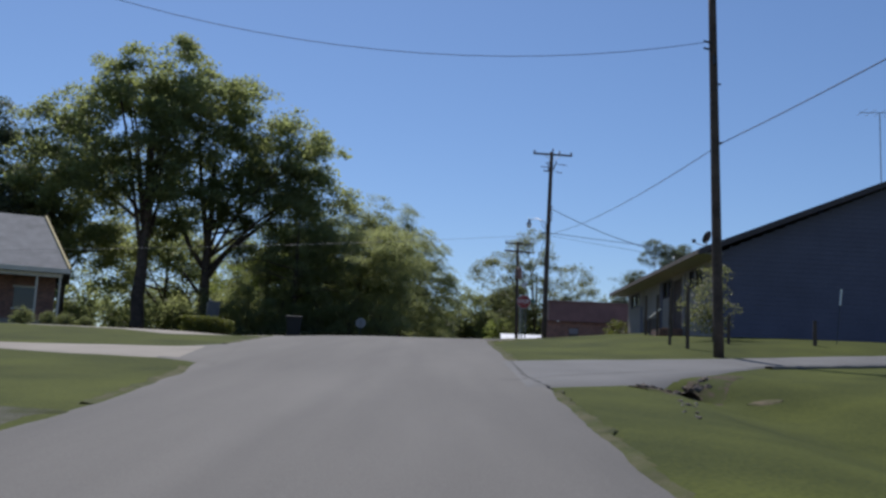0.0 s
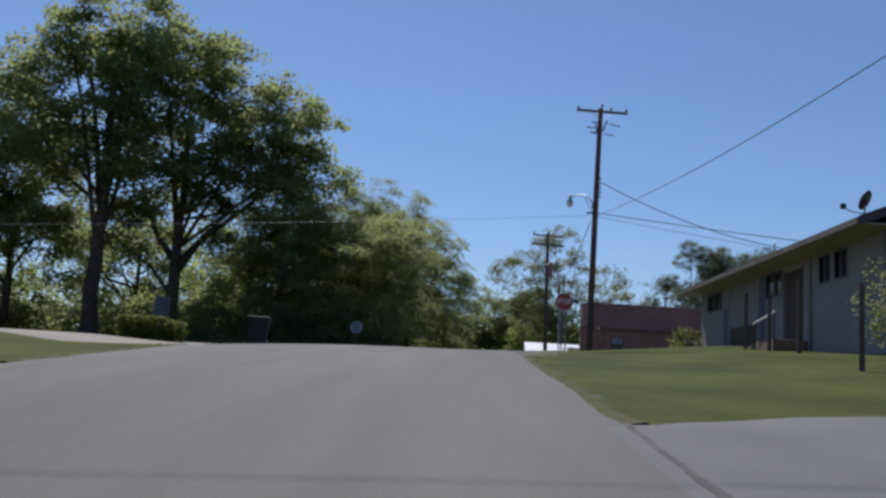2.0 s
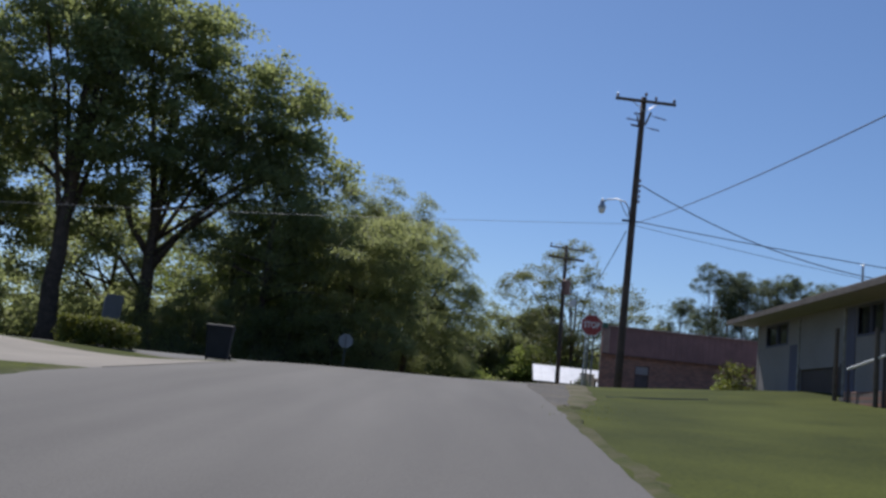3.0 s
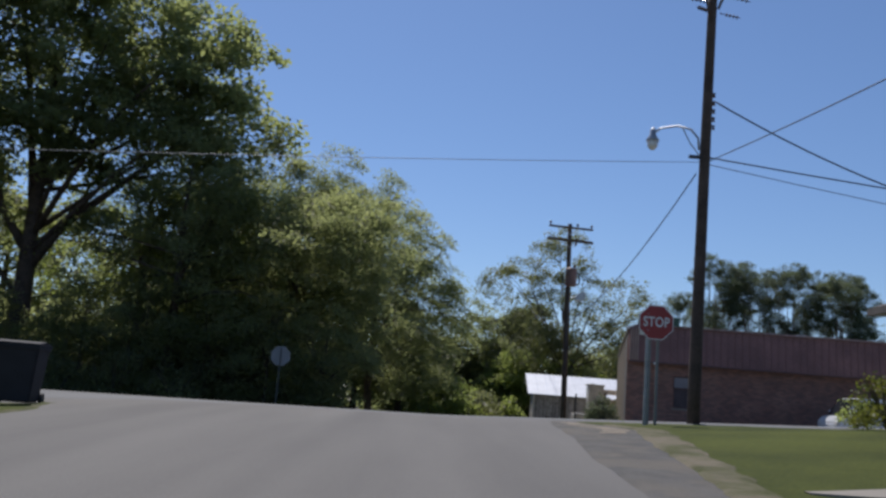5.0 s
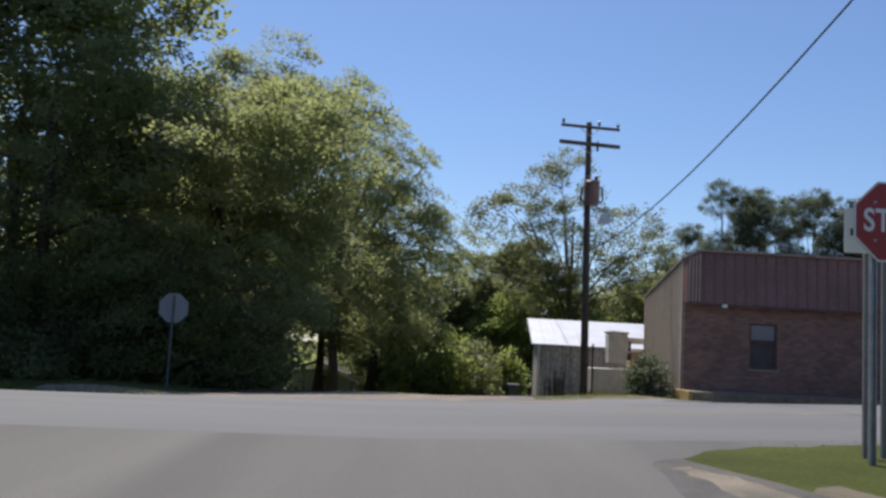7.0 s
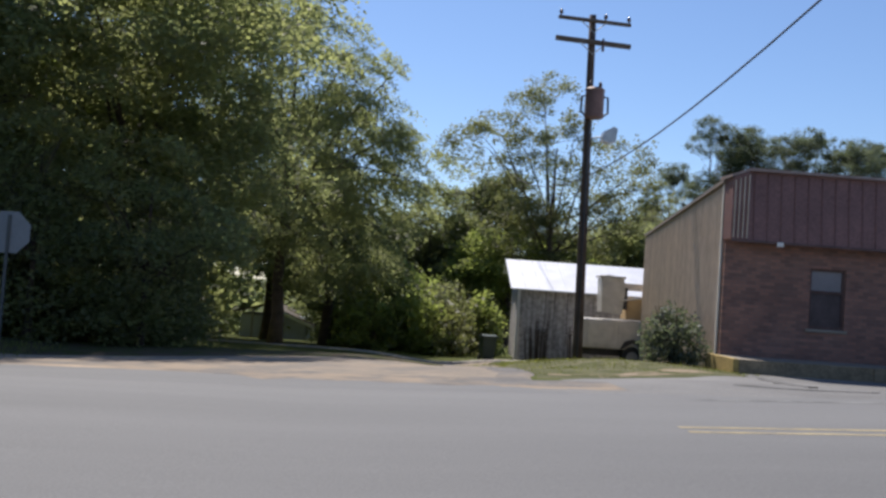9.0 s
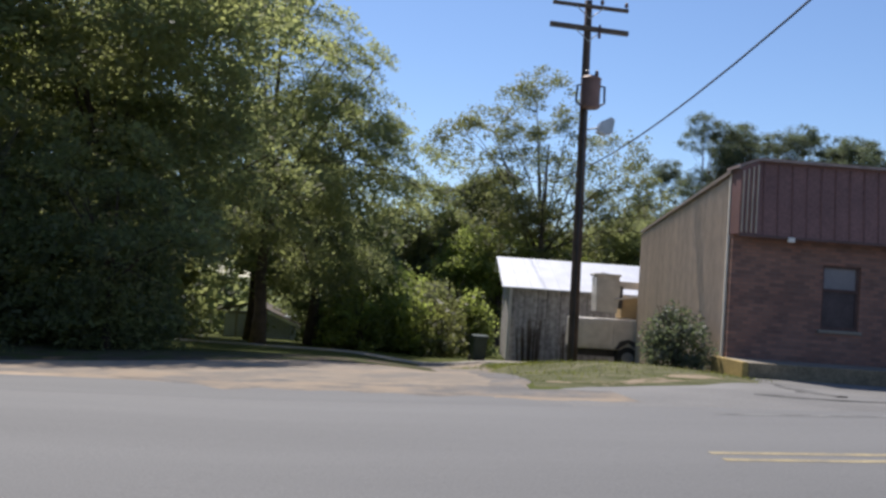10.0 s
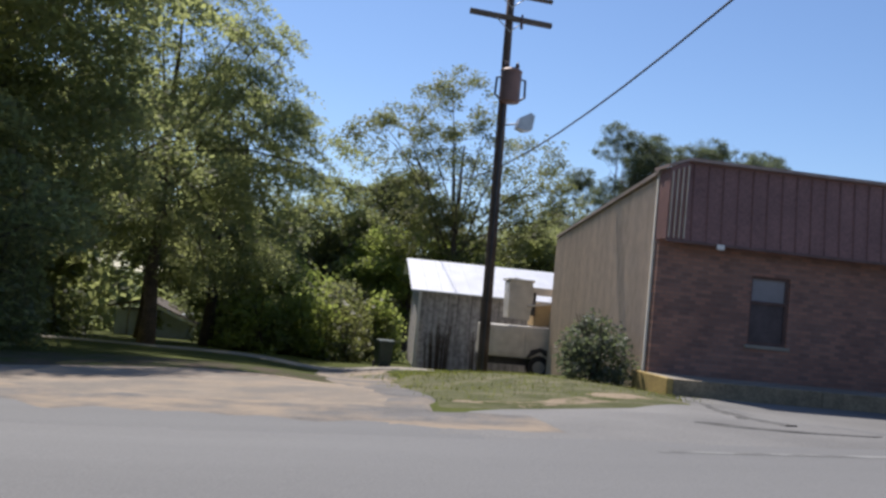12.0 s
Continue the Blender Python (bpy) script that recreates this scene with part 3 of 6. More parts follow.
bmesh.ops.recalc_face_normals(wbm, faces=wbm.faces)
tagged(part("concrete_slab", wbm, CONCRETE), "pale concrete slab set in the lawn", "slab", kind="structure")
sheet("sandy_patch", strip([(4.98, 12.42), (5.15, 12.6), (5.42, 12.7), (5.62, 12.66), (5.72, 12.56)], [(5.0, 12.4), (5.15, 12.32), (5.42, 12.34), (5.62, 12.44), (5.73, 12.54)], 24, 5, 0.1), DRYSPOT, 0.016, "small bare sandy patch in the lawn", category="bare soil")


# ---------------------------------------------------------------- utility poles and wires
def insulator(x, y, z, parent, h=0.16):
    bm = tube([(x, y, z), (x, y, z + h * 0.3)], 0.02, 8)
    tube([(x, y, z + h * 0.3), (x, y, z + h * 0.45), (x, y, z + h * 0.8), (x, y, z + h)], [0.05, 0.065, 0.05, 0.03], 8, bm)
    part("insulator", bm, PORCELAIN, parent, smooth=True)


def bead_string(a, b, parent):
    a, b = Vector(a), Vector(b)
    bm = tube([a, b], 0.012, 6)
    for k in range(4):
        c, d = a.lerp(b, 0.3 + 0.17 * k), a.lerp(b, 0.36 + 0.17 * k)
        tube([c, c.lerp(d, 0.5), d], [0.02, 0.055, 0.03], 8, bm)
    part("insulator_string", bm, PORCELAIN, parent)


def pole_shaft(base, top, r0, r1, parent, bend=0.0):
    b, t = Vector(base), Vector(top)
    pts = [b.lerp(t, k / 8) + Vector((bend * math.sin(math.pi * k / 8), 0, 0)) for k in range(9)]
    part("shaft", tube(pts, [r0 + (r1 - r0) * k / 8 for k in range(9)], 14), POLE, parent, smooth=True)


def crossarm(x0, x1, y, z0, z1, parent, t=0.06, h=0.10):
    bm = bmesh.new()
    vs = [bm.verts.new(p) for p in ((x0, y - t, z0 - h / 2), (x1, y - t, z1 - h / 2), (x1, y + t, z1 - h / 2), (x0, y + t, z0 - h / 2),
                                    (x0, y - t, z0 + h / 2), (x1, y - t, z1 + h / 2), (x1, y + t, z1 + h / 2), (x0, y + t, z0 + h / 2))]
    for f in ((0, 3, 2, 1), (4, 5, 6, 7), (0, 1, 5, 4), (1, 2, 6, 5), (2, 3, 7, 6), (3, 0, 4, 7)):
        bm.faces.new([vs[i] for i in f])
    bmesh.ops.bevel(bm, geom=list(bm.edges), offset=0.012, segments=1, affect="EDGES")
    part("crossarm", bm, ARM, parent)


def brace(a, b, parent):
    part("brace", tube([a, b], 0.016, 6), STEEL, parent)


# pole before the grey house
p0 = new("utility_pole")
tagged(p0, "dark brown wooden utility pole beside the side drive", "utility pole", "utility poles")
pole_shaft((7.13, 20.93, -2.15), (6.91, 20.97, 8.97), 0.143, 0.105, p0)
for z in (6.72, 6.92):
    part("bracket", tube([(6.92, 20.9, z), (6.65, 20.78, z)], 0.03, 8), DARKSTEEL, p0)
part("clamp", tube([(6.94, 20.8, 6.52), (6.95, 20.79, 6.27)], 0.045, 8), DARKSTEEL, p0)
part("bracket", tube([(7.0, 20.95, 4.07), (7.2, 20.85, 4.07)], 0.025, 8), DARKSTEEL, p0)
part("bracket", tube([(6.95, 20.95, 5.77), (7.14, 20.85, 5.72)], 0.025, 8), DARKSTEEL, p0)

# pole at the crossroad's corner
p1 = new("utility_pole")
tagged(p1, "tall dark wooden utility pole with street lamp and crossarm", "utility pole", "utility poles")
pole_shaft((5.95, 51.45, -0.6), (6.08, 51.2, 11.38), 0.16, 0.11, p1, -0.02)
crossarm(4.94, 7.32, 51.05, 11.21, 11.15, p1)
for x, z in ((5.02, 11.26), (6.13, 11.38), (6.53, 11.24), (7.25, 11.20)):
    insulator(x, 51.05, z, p1)
brace((5.60, 51.05, 11.16), (6.10, 51.1, 10.78), p1)
brace((6.65, 51.05, 11.14), (6.15, 51.1, 10.78), p1)
for a, b in (((6.05, 51.1, 10.66), (5.68, 51.0, 10.63)), ((6.02, 51.1, 10.38), (5.38, 50.9, 10.36)), ((6.00, 51.1, 10.14), (5.55, 50.8, 10.10)),
             ((6.40, 51.2, 10.66), (7.05, 51.3, 10.58)), ((6.25, 51.2, 10.16), (6.80, 51.3, 10.12))):
    bead_string(a, b, p1)
part("jumper_bar", tube([(6.38, 51.1, 10.78), (6.18, 51.1, 10.23)], 0.035, 8), ARM, p1)
part("jumper_bar", tube([(5.85, 51.1, 10.58), (5.95, 51.1, 10.08)], 0.03, 8), ARM, p1)
part("rack", box(6.11, 6.15, 51.30, 51.36, 7.1, 8.12), DARKSTEEL, p1)
for k in range(5):
    z = 7.18 + 0.21 * k
    part("spool", tube([(6.2, 51.33, z - 0.05), (6.2, 51.33, z - 0.02), (6.2, 51.33, z + 0.02), (6.2, 51.33, z + 0.05)], [0.05, 0.03, 0.03, 0.05], 10), PORCELAIN, p1)
# gooseneck street lamp
lamp = part("lamp_arm", tube([(5.88, 51.4, 6.6), (5.86, 51.42, 6.9), (5.72, 51.6, 7.18), (5.45, 51.9, 7.34), (5.12, 52.25, 7.36), (4.95, 52.42, 7.27)], 0.028, 8), STEEL, p1, "curved steel gooseneck arm", True)
part("brace", tube([(5.9, 51.4, 6.45), (5.72, 51.6, 6.8), (5.55, 51.8, 7.28)], 0.018, 6), STEEL, p1)
part("lamp_hood", tube([(4.95, 52.42, 7.42), (4.95, 52.42, 7.34), (4.95, 52.42, 7.2), (4.95, 52.42, 7.08), (4.95, 52.42, 7.05)], [0.03, 0.075, 0.09, 0.17, 0.17], 16), STEEL, p1, "grey metal lamp hood", True)
part("lamp_glass", tube([(4.95, 52.42, 7.05), (4.95, 52.42, 6.9), (4.95, 52.42, 6.82)], [0.15, 0.13, 0.06], 16), GLASSY, p1, "clear glass lamp refractor", True)
part("clamp", box(5.6, 5.9, 51.2, 51.3, 6.33, 6.40), DARKSTEEL, p1)

# pole with transformer over the crossroad
p2 = new("utility_pole")
tagged(p2, "dark wooden utility pole with two crossarms and a transformer", "utility pole", "utility poles")
pole_shaft((6.47, 76.3, -1.9), (6.27, 76.25, 9.62), 0.16, 0.11, p2)
crossarm(5.17, 7.45, 76.1, 9.45, 9.36, p2)
crossarm(5.12, 7.48, 76.1, 8.79, 8.68, p2, 0.07, 0.14)
for x, z in ((5.25, 9.5), (6.65, 9.44), (7.38, 9.41)):
    insulator(x, 76.1, z, p2, 0.2)
part("arrester", tube([(6.6, 76.02, 8.85), (6.6, 76.02, 8.45)], [0.03, 0.045], 8), PORCELAIN, p2)
for s, z in ((-1, 9.38), (1, 9.38), (-1, 8.7), (1, 8.7)):
    brace((6.29 + s * 0.42, 76.05, z), (6.3, 76.12, z - 0.33), p2)
tr = part("transformer", tube([(6.42, 75.92, 6.32), (6.42, 75.92, 6.34), (6.42, 75.92, 7.15), (6.42, 75.92, 7.2), (6.42, 75.92, 7.27)], [0.25, 0.29, 0.29, 0.31, 0.22], 20), 
          mat("rusty_transformer_paint", (0.17, 0.10, 0.085), 0.6, 0.2, var=0.3), p2, "reddish brown cylindrical transformer tank")
for s in (-1, 1):
    part("cooling_pipe", tube([(6.42 + s * 0.27, 75.9, 7.0), (6.42 + s * 0.40, 75.88, 6.98), (6.42 + s * 0.42, 75.88, 6.5), (6.42 + s * 0.27, 75.9, 6.4)], 0.035, 8), DARKSTEEL, tr)
    insulator(6.42 + s * 0.15, 75.9, 7.24, tr, 0.22)
fl = part("floodlight_arm", tube([(6.42, 76.2, 5.75), (6.75, 76.1, 5.8)], 0.025, 8), STEEL, p2)
part("floodlight", prism([(6.72, 5.68), (6.78, 5.95), (7.08, 6.12), (7.2, 6.05), (7.15, 5.66), (6.95, 5.6)], "y", 75.9, 76.3), STEEL, p2, "grey box floodlight")
part("conduit", tube([(6.33, 76.12, 7.0), (6.36, 76.12, 3.0), (6.42, 76.1, -1.5)], 0.03, 6), DARKSTEEL, p2)


def wire(name, a, b, sag, r, label, material=None):
    a, b = Vector(a), Vector(b)
    pts = [a.lerp(b, k / 24) - Vector((0, 0, sag * 4 * (k / 24) * (1 - k / 24))) for k in range(25)]
    tagged(part(name, tube(pts, r, 6), material or CABLE, smooth=True), label, "overhead cable", "overhead cables")


wire("overhead_cable", (6.64, 20.76, 6.87), (-19.9, 18.0, 10.64), 2.50, 0.009, "black overhead cable hanging across the road between poles")
wire("overhead_cable", (6.1, 51.35, 6.3), (7.19, 20.85, 4.07), 0.35, 0.012, "black overhead cable running along the road between poles")
wire("overhead_cable", (7.19, 20.85, 4.07), (8.75, -13.2, 2.66), 0.37, 0.012, "black overhead cable running along the road between poles")
wire("overhead_cable", (6.25, 51.33, 7.85), (20.0, 53.2, 5.45), 0.95, 0.02, "twisted service cable running from the pole behind the grey house")
wire("overhead_cable", (6.0, 51.3, 6.4), (58, 54.5, 6.3), 1.1, 0.018, "black overhead cable along the crossroad")
wire("overhead_cable", (6.05, 51.4, 6.25), (58, 56.5, 3.9), 1.0, 0.010, "thin black overhead cable along the crossroad")
wire("overhead_cable", (6.0, 51.36, 6.28), (-66.8, 36.8, 0.9), 0.95, 0.008, "grey bare overhead cable along the crossroad", ALUWIRE)
wire("overhead_cable", (5.8, 51.3, 5.95), (7.06, 101.0, 7.82), 2.3, 0.017, "thin black overhead cable leading over the brick shop")


# ---------------------------------------------------------------- trees
def leaf_cloud(centres, per, spread, size, rng, droop=0.0, narrow=0.6, flat=1.0):
    """Leaf quads in flattened sprays about clump centres, the leaves lying mostly level; returns arrays of verts and faces."""
    vs, fs = [], []
    for c, r in centres:
        n = max(3, int(per * r * r))
        side = Vector((c.x, c.y, 0))
        side = side.normalized() if side.length > 0.3 else Vector((1, 0, 0))
        fall = 0.25 + droop + rng.uniform(-0.25, 0.25)
        for _ in range(n):
            d = Vector((rng.gauss(0, 1), rng.gauss(0, 1), rng.gauss(0, 0.8)))
            d = d.normalized() * (rng.random() ** 0.5) * r * spread
            d.z *= flat
            d.x, d.y = d.x * (1 + 0.3 * (1 - flat)), d.y * (1 + 0.3 * (1 - flat))
            p = c + d
            p.z -= fall * max(-0.4 * r, d.dot(side)) * (1.3 - flat)
            a = Vector((rng.gauss(0, 1), rng.gauss(0, 1), rng.gauss(0, 0.55) - 0.5 * droop)).normalized()
            up = Vector((rng.gauss(0, 0.55), rng.gauss(0, 0.55), 1)) if flat < 1 else Vector((rng.gauss(0, 1), rng.gauss(0, 1), rng.gauss(0, 1)))
            b = a.cross(up).normalized()
            s = size * rng.uniform(0.6, 1.35)
            a, b = a * s, b * s * narrow
            i = len(vs)
            vs += [p - a * 0.5, p + b * 0.5 - a * 0.05, p + a * 0.5, p - b * 0.5 - a * 0.05]
            fs.append((i, i + 1, i + 2, i + 3))
    return vs, fs


def crown_mesh(name, vs, fs, material, parent, label=""):
    me = bpy.data.meshes.new(name)
    me.from_pydata([tuple(v) for v in vs], [], fs)
    me.materials.append(material)
    ob = new(name, me)
    ob.parent = parent
    if label:
        ob["label"] = label
    return ob


def clumps(lobes, count, rng, r0=0.9, inner=0.12):
    """Clump centres for a crown: part of them lie on the shells of ellipsoid lobes (x, y, z, rx, rz), part on smaller heads that the lobes carry."""
    def on_shell(l, lo, hi):
        d = Vector((rng.gauss(0, 1), rng.gauss(0, 1), rng.gauss(0, 1))).normalized()
        k = rng.uniform(lo, hi) * (1 + 0.14 * noise.noise(d * 2.3 + Vector((l[0], l[2], 0)))) if rng.random() > inner else rng.uniform(0.1, 0.7)
        return Vector((l[0] + d.x * l[3] * k, l[1] + d.y * l[3] * k, l[2] + d.z * l[4] * k))
    w = [l[3] * l[4] for l in lobes]
    heads = []
    for l in rng.choices(lobes, w, k=max(len(lobes) * 7, count // 6)):
        q = rng.uniform(0.20, 0.36)
        heads.append((on_shell(l, 0.78, 1.04), q * l[3], q * l[4] * 0.5))
    out = []
    for _ in range(int(count * 0.65)):
        c, rx, rz = rng.choice(heads)
        d = Vector((rng.gauss(0, 1), rng.gauss(0, 1), rng.gauss(0.25, 1))).normalized()
        k = rng.uniform(0.3, 1.0)
        out.append((c + Vector((d.x * rx * k, d.y * rx * k, d.z * rz * k)), r0 * rng.uniform(0.45, 1.0)))
    for l in rng.choices(lobes, w, k=int(count * 0.45)):
        out.append((on_shell(l, 0.6, 1.02), r0 * rng.uniform(0.5, 1.05)))
    return out


def tree(name, foot, height, r, lobes, count, leafmat, label, size=0.34, per=34, seed=1, bark=None, category="tree", group="trees", limbs=9,
         fork=0.35, droop=0.0, r0=0.9, lean=(0, 0), narrow=0.6, forks=(), flat=0.72):
    """lobes are relative to the foot."""
    rng = random.Random(seed)
    bark = bark or BARK
    x, y = foot
    z = base_z(x, y) - 0.1
    e = empty(name, x, y, z, label, category, group)
    top = Vector((lean[0], lean[1], height * 0.8))
    pts, rad = [], []
    for k in range(10):
        f = k / 9
        pts.append(Vector((top.x * f + 0.12 * r * 4 * noise.noise(Vector((k * 0.7, seed, 0))), top.y * f + 0.12 * r * 4 * noise.noise(Vector((k * 0.7, 0, seed))), top.z * f)))
        rad.append(r * (1.35 if k == 0 else 1.0) * (1 - 0.85 * f))
    part("trunk", tube(pts, rad, 12), bark, e, smooth=True)
    cl = clumps(lobes, int(count * 1.35), rng, r0)
    targets = sorted(cl, key=lambda c: rng.random())[:limbs * 4]
    for k in range(limbs):
        c = Vector(max(targets[k * 4:k * 4 + 4], key=lambda c: (c[0] - pts[5]).length)[0])
        f = fork + (0.62 - fork) * rng.random()
        i = int(f * 9)
        a = pts[i].lerp(pts[i + 1], f * 9 - i)
        if c.z < a.z + 0.4 and droop == 0:
            c.z = a.z + 0.4
        mid = a.lerp(c, 0.5) + Vector((rng.uniform(-0.4, 0.4), rng.uniform(-0.4, 0.4), (c - a).length * 0.10))
        q = mid.lerp(c, 0.5) + Vector((rng.uniform(-0.3, 0.3), rng.uniform(-0.3, 0.3), 0.2))
        rr = rad[i] * 0.42
        bm = tube([a, a.lerp(mid, 0.5), mid, q, c], [rr, rr * 0.8, rr * 0.6, rr * 0.35, rr * 0.12], 7)
        for _ in range(3):
            c2 = Vector(rng.choice(cl)[0])
            if (c2 - q).length < 5:
                s = rng.choice((mid, q))
                tube([s, s.lerp(c2, 0.5) + Vector((0, 0, 0.2)), c2], [rr * 0.3, rr * 0.2, rr * 0.06], 5, bm)
        part("limb", bm, bark, e, smooth=True)
    for line, rr in forks:
        part("limb", tube([Vector(p) for p in line], [rr * (1 - 0.2 * k) for k in range(len(line))], 9), bark, e, smooth=True)
    vs, fs = leaf_cloud(cl, per * 2.8, 1.0, size * 0.75, rng, droop, narrow, flat)
    crown_mesh("crown", vs, fs, leafmat, e)
    return e


# two big oaks behind the hedge
tree("oak_tree", (-24.2, 69.6), 24, 0.62, [(-1.75, 0, 17.75, 5.5, 5.5), (3.05, 1, 18.75, 4.8, 5), (-6.33, 0, 14.02, 4.5, 4.5), (-0.83, -1, 14.02, 5, 3), (-2.75, 1, 22.35, 3.6, 3),
     (0.95, 0, 22.85, 3.2, 2.5), (-8.94, 1, 10.19, 3, 3), (4.12, 0, 12.38, 3, 3), (-5.47, 2, 9.09, 3.6, 2.4), (1.53, 2.5, 9.09, 3.4, 2.4), (-7.15, 0.5, 18.15, 3.6, 3.4), (-9.83, 1, 13.91, 3.2, 3)], 820, LEAF_OAK, "tall spreading oak tree in full spring leaf behind a hedge", 0.42, 26, 3, limbs=12, r0=1.15)
tree("oak_tree", (-19.9, 73.0), 22, 0.56, [(2.35, 0, 18.2, 4.7, 4.6), (6.11, 0, 15.61, 4.2, 4), (8.88, 0, 12.57, 3.2, 3), (0.35, -1, 20.7, 3.5, 2.6), (-2.24, 0, 14.53, 3.5, 3.5),
     (3.21, -1, 13.22, 3.5, 2.5), (8.25, -1, 16.9, 2.5, 2.2), (4.06, 2, 9.52, 3.2, 2.2), (-3.96, 2, 9.09, 3, 2.2), (7.65, 1, 9.3, 3, 2.2)], 650, LEAF_OAK, "tall forked oak tree in spring leaf", 0.42, 26, 5, limbs=12, r0=1.1,
     forks=(([(0.05, 0, 6.2), (1.5, -0.2, 8.4), (3.8, -0.2, 10.4), (6.4, 0, 12.8)], 0.27), ([(0, 0, 6.8), (-1.6, 0, 9), (-3, 0, 12.4)], 0.24), ([(-0.1, 0, 4.6), (-1.8, 0, 6.6), (-4.2, 0, 8.2)], 0.14)))
tree("broadleaf_tree", (-33, 76), 17, 0.4, [(0, 0, 12, 5, 4.5), (-4, 0, 9, 4, 3.5), (3, 0, 8, 4, 3), (1, 0, 15, 3, 2.5)], 260, LEAF_MID, "broadleaf tree at the back of the porch house", 0.42, 24, 7, r0=1.2)
tree("broadleaf_tree", (-39, 72), 21, 0.4, [(0, 0, 18, 2.5, 3), (0, 0, 14, 4, 3), (-3, 0, 9, 5, 4), (3, 0, 10, 4, 4)], 320, LEAF_PINE, "dark evergreen tree at the back of the porch house", 0.45, 24, 8, r0=1.3)
# thicket and trees along the crossroad's far side
tree("broadleaf_tree", (-13.5, 79), 13, 0.3, [(0, 0, 8.5, 3.8, 4), (-3, 0, 6, 3, 3), (3, -1, 6.5, 3, 3.5), (0, -1, 3.5, 3.5, 2.5)], 260, LEAF_MID, "leafy broadleaf tree at the thicket's edge", 0.215, 56, 9, narrow=0.58, r0=1.0)
tree("broadleaf_tree", (-9.2, 81), 15, 0.35, [(2.9, 0, 14.0, 1.4, 1.7), (2.9, 0, 12.4, 1.8, 1.4), (1.2, 0, 13.6, 1.4, 1.8), (1.4, 0, 12.0, 1.9, 1.5), (-0.2, 0, 11.8, 2.6, 2.6), (3.4, -0.5, 11.2, 2.6, 2.2), (-2.4, 0, 10.8, 2.8, 3), (2.6, -0.5, 8, 3, 2.4), (-1, -2, 6, 3.8, 3), (3, -2, 5.4, 3, 2.4), (-2.0, -2, 2.6, 2.8, 2)],
     640, LEAF_MID, "dense broadleaf tree with two leafy tops and drooping boughs", 0.2, 62, 11, narrow=0.58, r0=0.9, droop=0.3, flat=0.55)
tree("hackberry_tree", (-4.2, 88), 16.5, 0.28, [(0.3, 0, 15.2, 1.0, 1.6), (1.5, 0, 13.6, 1.7, 1.3), (2.4, 0, 11.9, 2.3, 1.3), (3.0, -0.3, 10.1, 2.6, 1.3), (3.7, -0.4, 8.2, 2.9, 1.3), (4.5, -0.5, 6.3, 3.0, 1.3), (-1.2, 0, 13.0, 2.2, 1.8), (-2.4, 0, 9.6, 3, 2.4),
     (0, -1.5, 6.4, 4, 2.4), (-3, -1, 5.5, 3.5, 2.6), (2, -1, 4.2, 3, 1.5)], 760, LEAF_MID, "tall conical tree with layered drooping boughs", 0.2, 62, 18, narrow=0.5, r0=0.85, droop=0.6, limbs=14, flat=0.42)
tree("broadleaf_tree", (-12.0, 70.5), 14, 0.30, [(0, 0, 7.5, 3.4, 3.5), (-3, 0.5, 5.5, 3, 3), (2.5, 0, 5, 2.8, 2.6), (0, -1, 3, 3, 1.8), (1.4, 0, 10.4, 3.0, 2.6), (-2.4, 0, 11.4, 3.4, 3), (3.2, 0, 8.4, 2.2, 2)], 350, LEAF_MID, "leafy broadleaf tree beside the crossroad", 0.215, 56, 12, narrow=0.58, r0=0.85)
tree("broadleaf_tree", (-7.1, 75.5), 12, 0.27, [(1.6, 0, 8.7, 3.3, 2.8), (3.5, -3.5, 9.4, 2.5, 1.8), (1.1, -4.2, 8.6, 2.8, 2), (2.4, 0, 10.4, 2.2, 1.5), (-0.9, 0.5, 7.4, 2.6, 2), (2.6, -2, 7.6, 2.6, 1.6), (1.6, -1, 5.2, 2.8, 2), (-0.9, -1.5, 4.2, 2.6, 2), (3.2, -2, 5.4, 2.2, 1.7), (-2.4, -1, 6, 2.4, 2), (-1.9, -5.5, 7.6, 2.8, 2), (0.6, -6.2, 7.4, 2.6, 1.6), (3.4, -5.8, 7.8, 2.3, 1.5)], 740, LEAF_MID,
     "broadleaf tree with low boughs shading the lane", 0.215, 56, 19, narrow=0.58, r0=0.85, droop=0.3, limbs=6)
tree("broadleaf_tree", (-15.2, 75.5), 14, 0.3, [(0, 0, 10, 3.6, 3.6), (3, 0.5, 7.5, 3.2, 3), (-3, 0, 7.5, 3, 3)], 240, LEAF_LIGHT, "light green tree hanging over the crossroad", 0.215, 56, 13, narrow=0.58, r0=0.9)
tree("cedar_tree", (-2.6, 96), 14, 0.3, [(0, 0, 5, 3.3, 3.5), (0.5, 0, 8.5, 2.6, 3), (0.2, 0, 11.5, 1.7, 2.2), (2.2, -0.5, 4.5, 2, 2), (-2.5, 0, 6, 2.5, 3)], 330, LEAF_CEDAR,
     "dark drooping evergreen at the lane's side", 0.34, 30, 14, r0=0.85, droop=0.8)
tree("broadleaf_tree", (-6, 99), 15, 0.3, [(0, 0, 9, 4, 4), (-3, 0, 6, 4, 3.5), (2.5, 0, 5, 3, 3), (0, 0, 12.5, 2.4, 2)], 260, LEAF_MID, "tall broadleaf tree in the woods", 0.4, 26, 15, r0=1.1)
tree("broadleaf_tree", (-16, 92), 15, 0.3, [(0, 0, 9, 5, 4.5), (-4, 0, 6, 4, 4), (4, 0, 6, 4, 4), (0, 0, 3, 5, 2)], 280, LEAF_MID, "broadleaf tree in the woods", 0.42, 24, 16, r0=1.2)
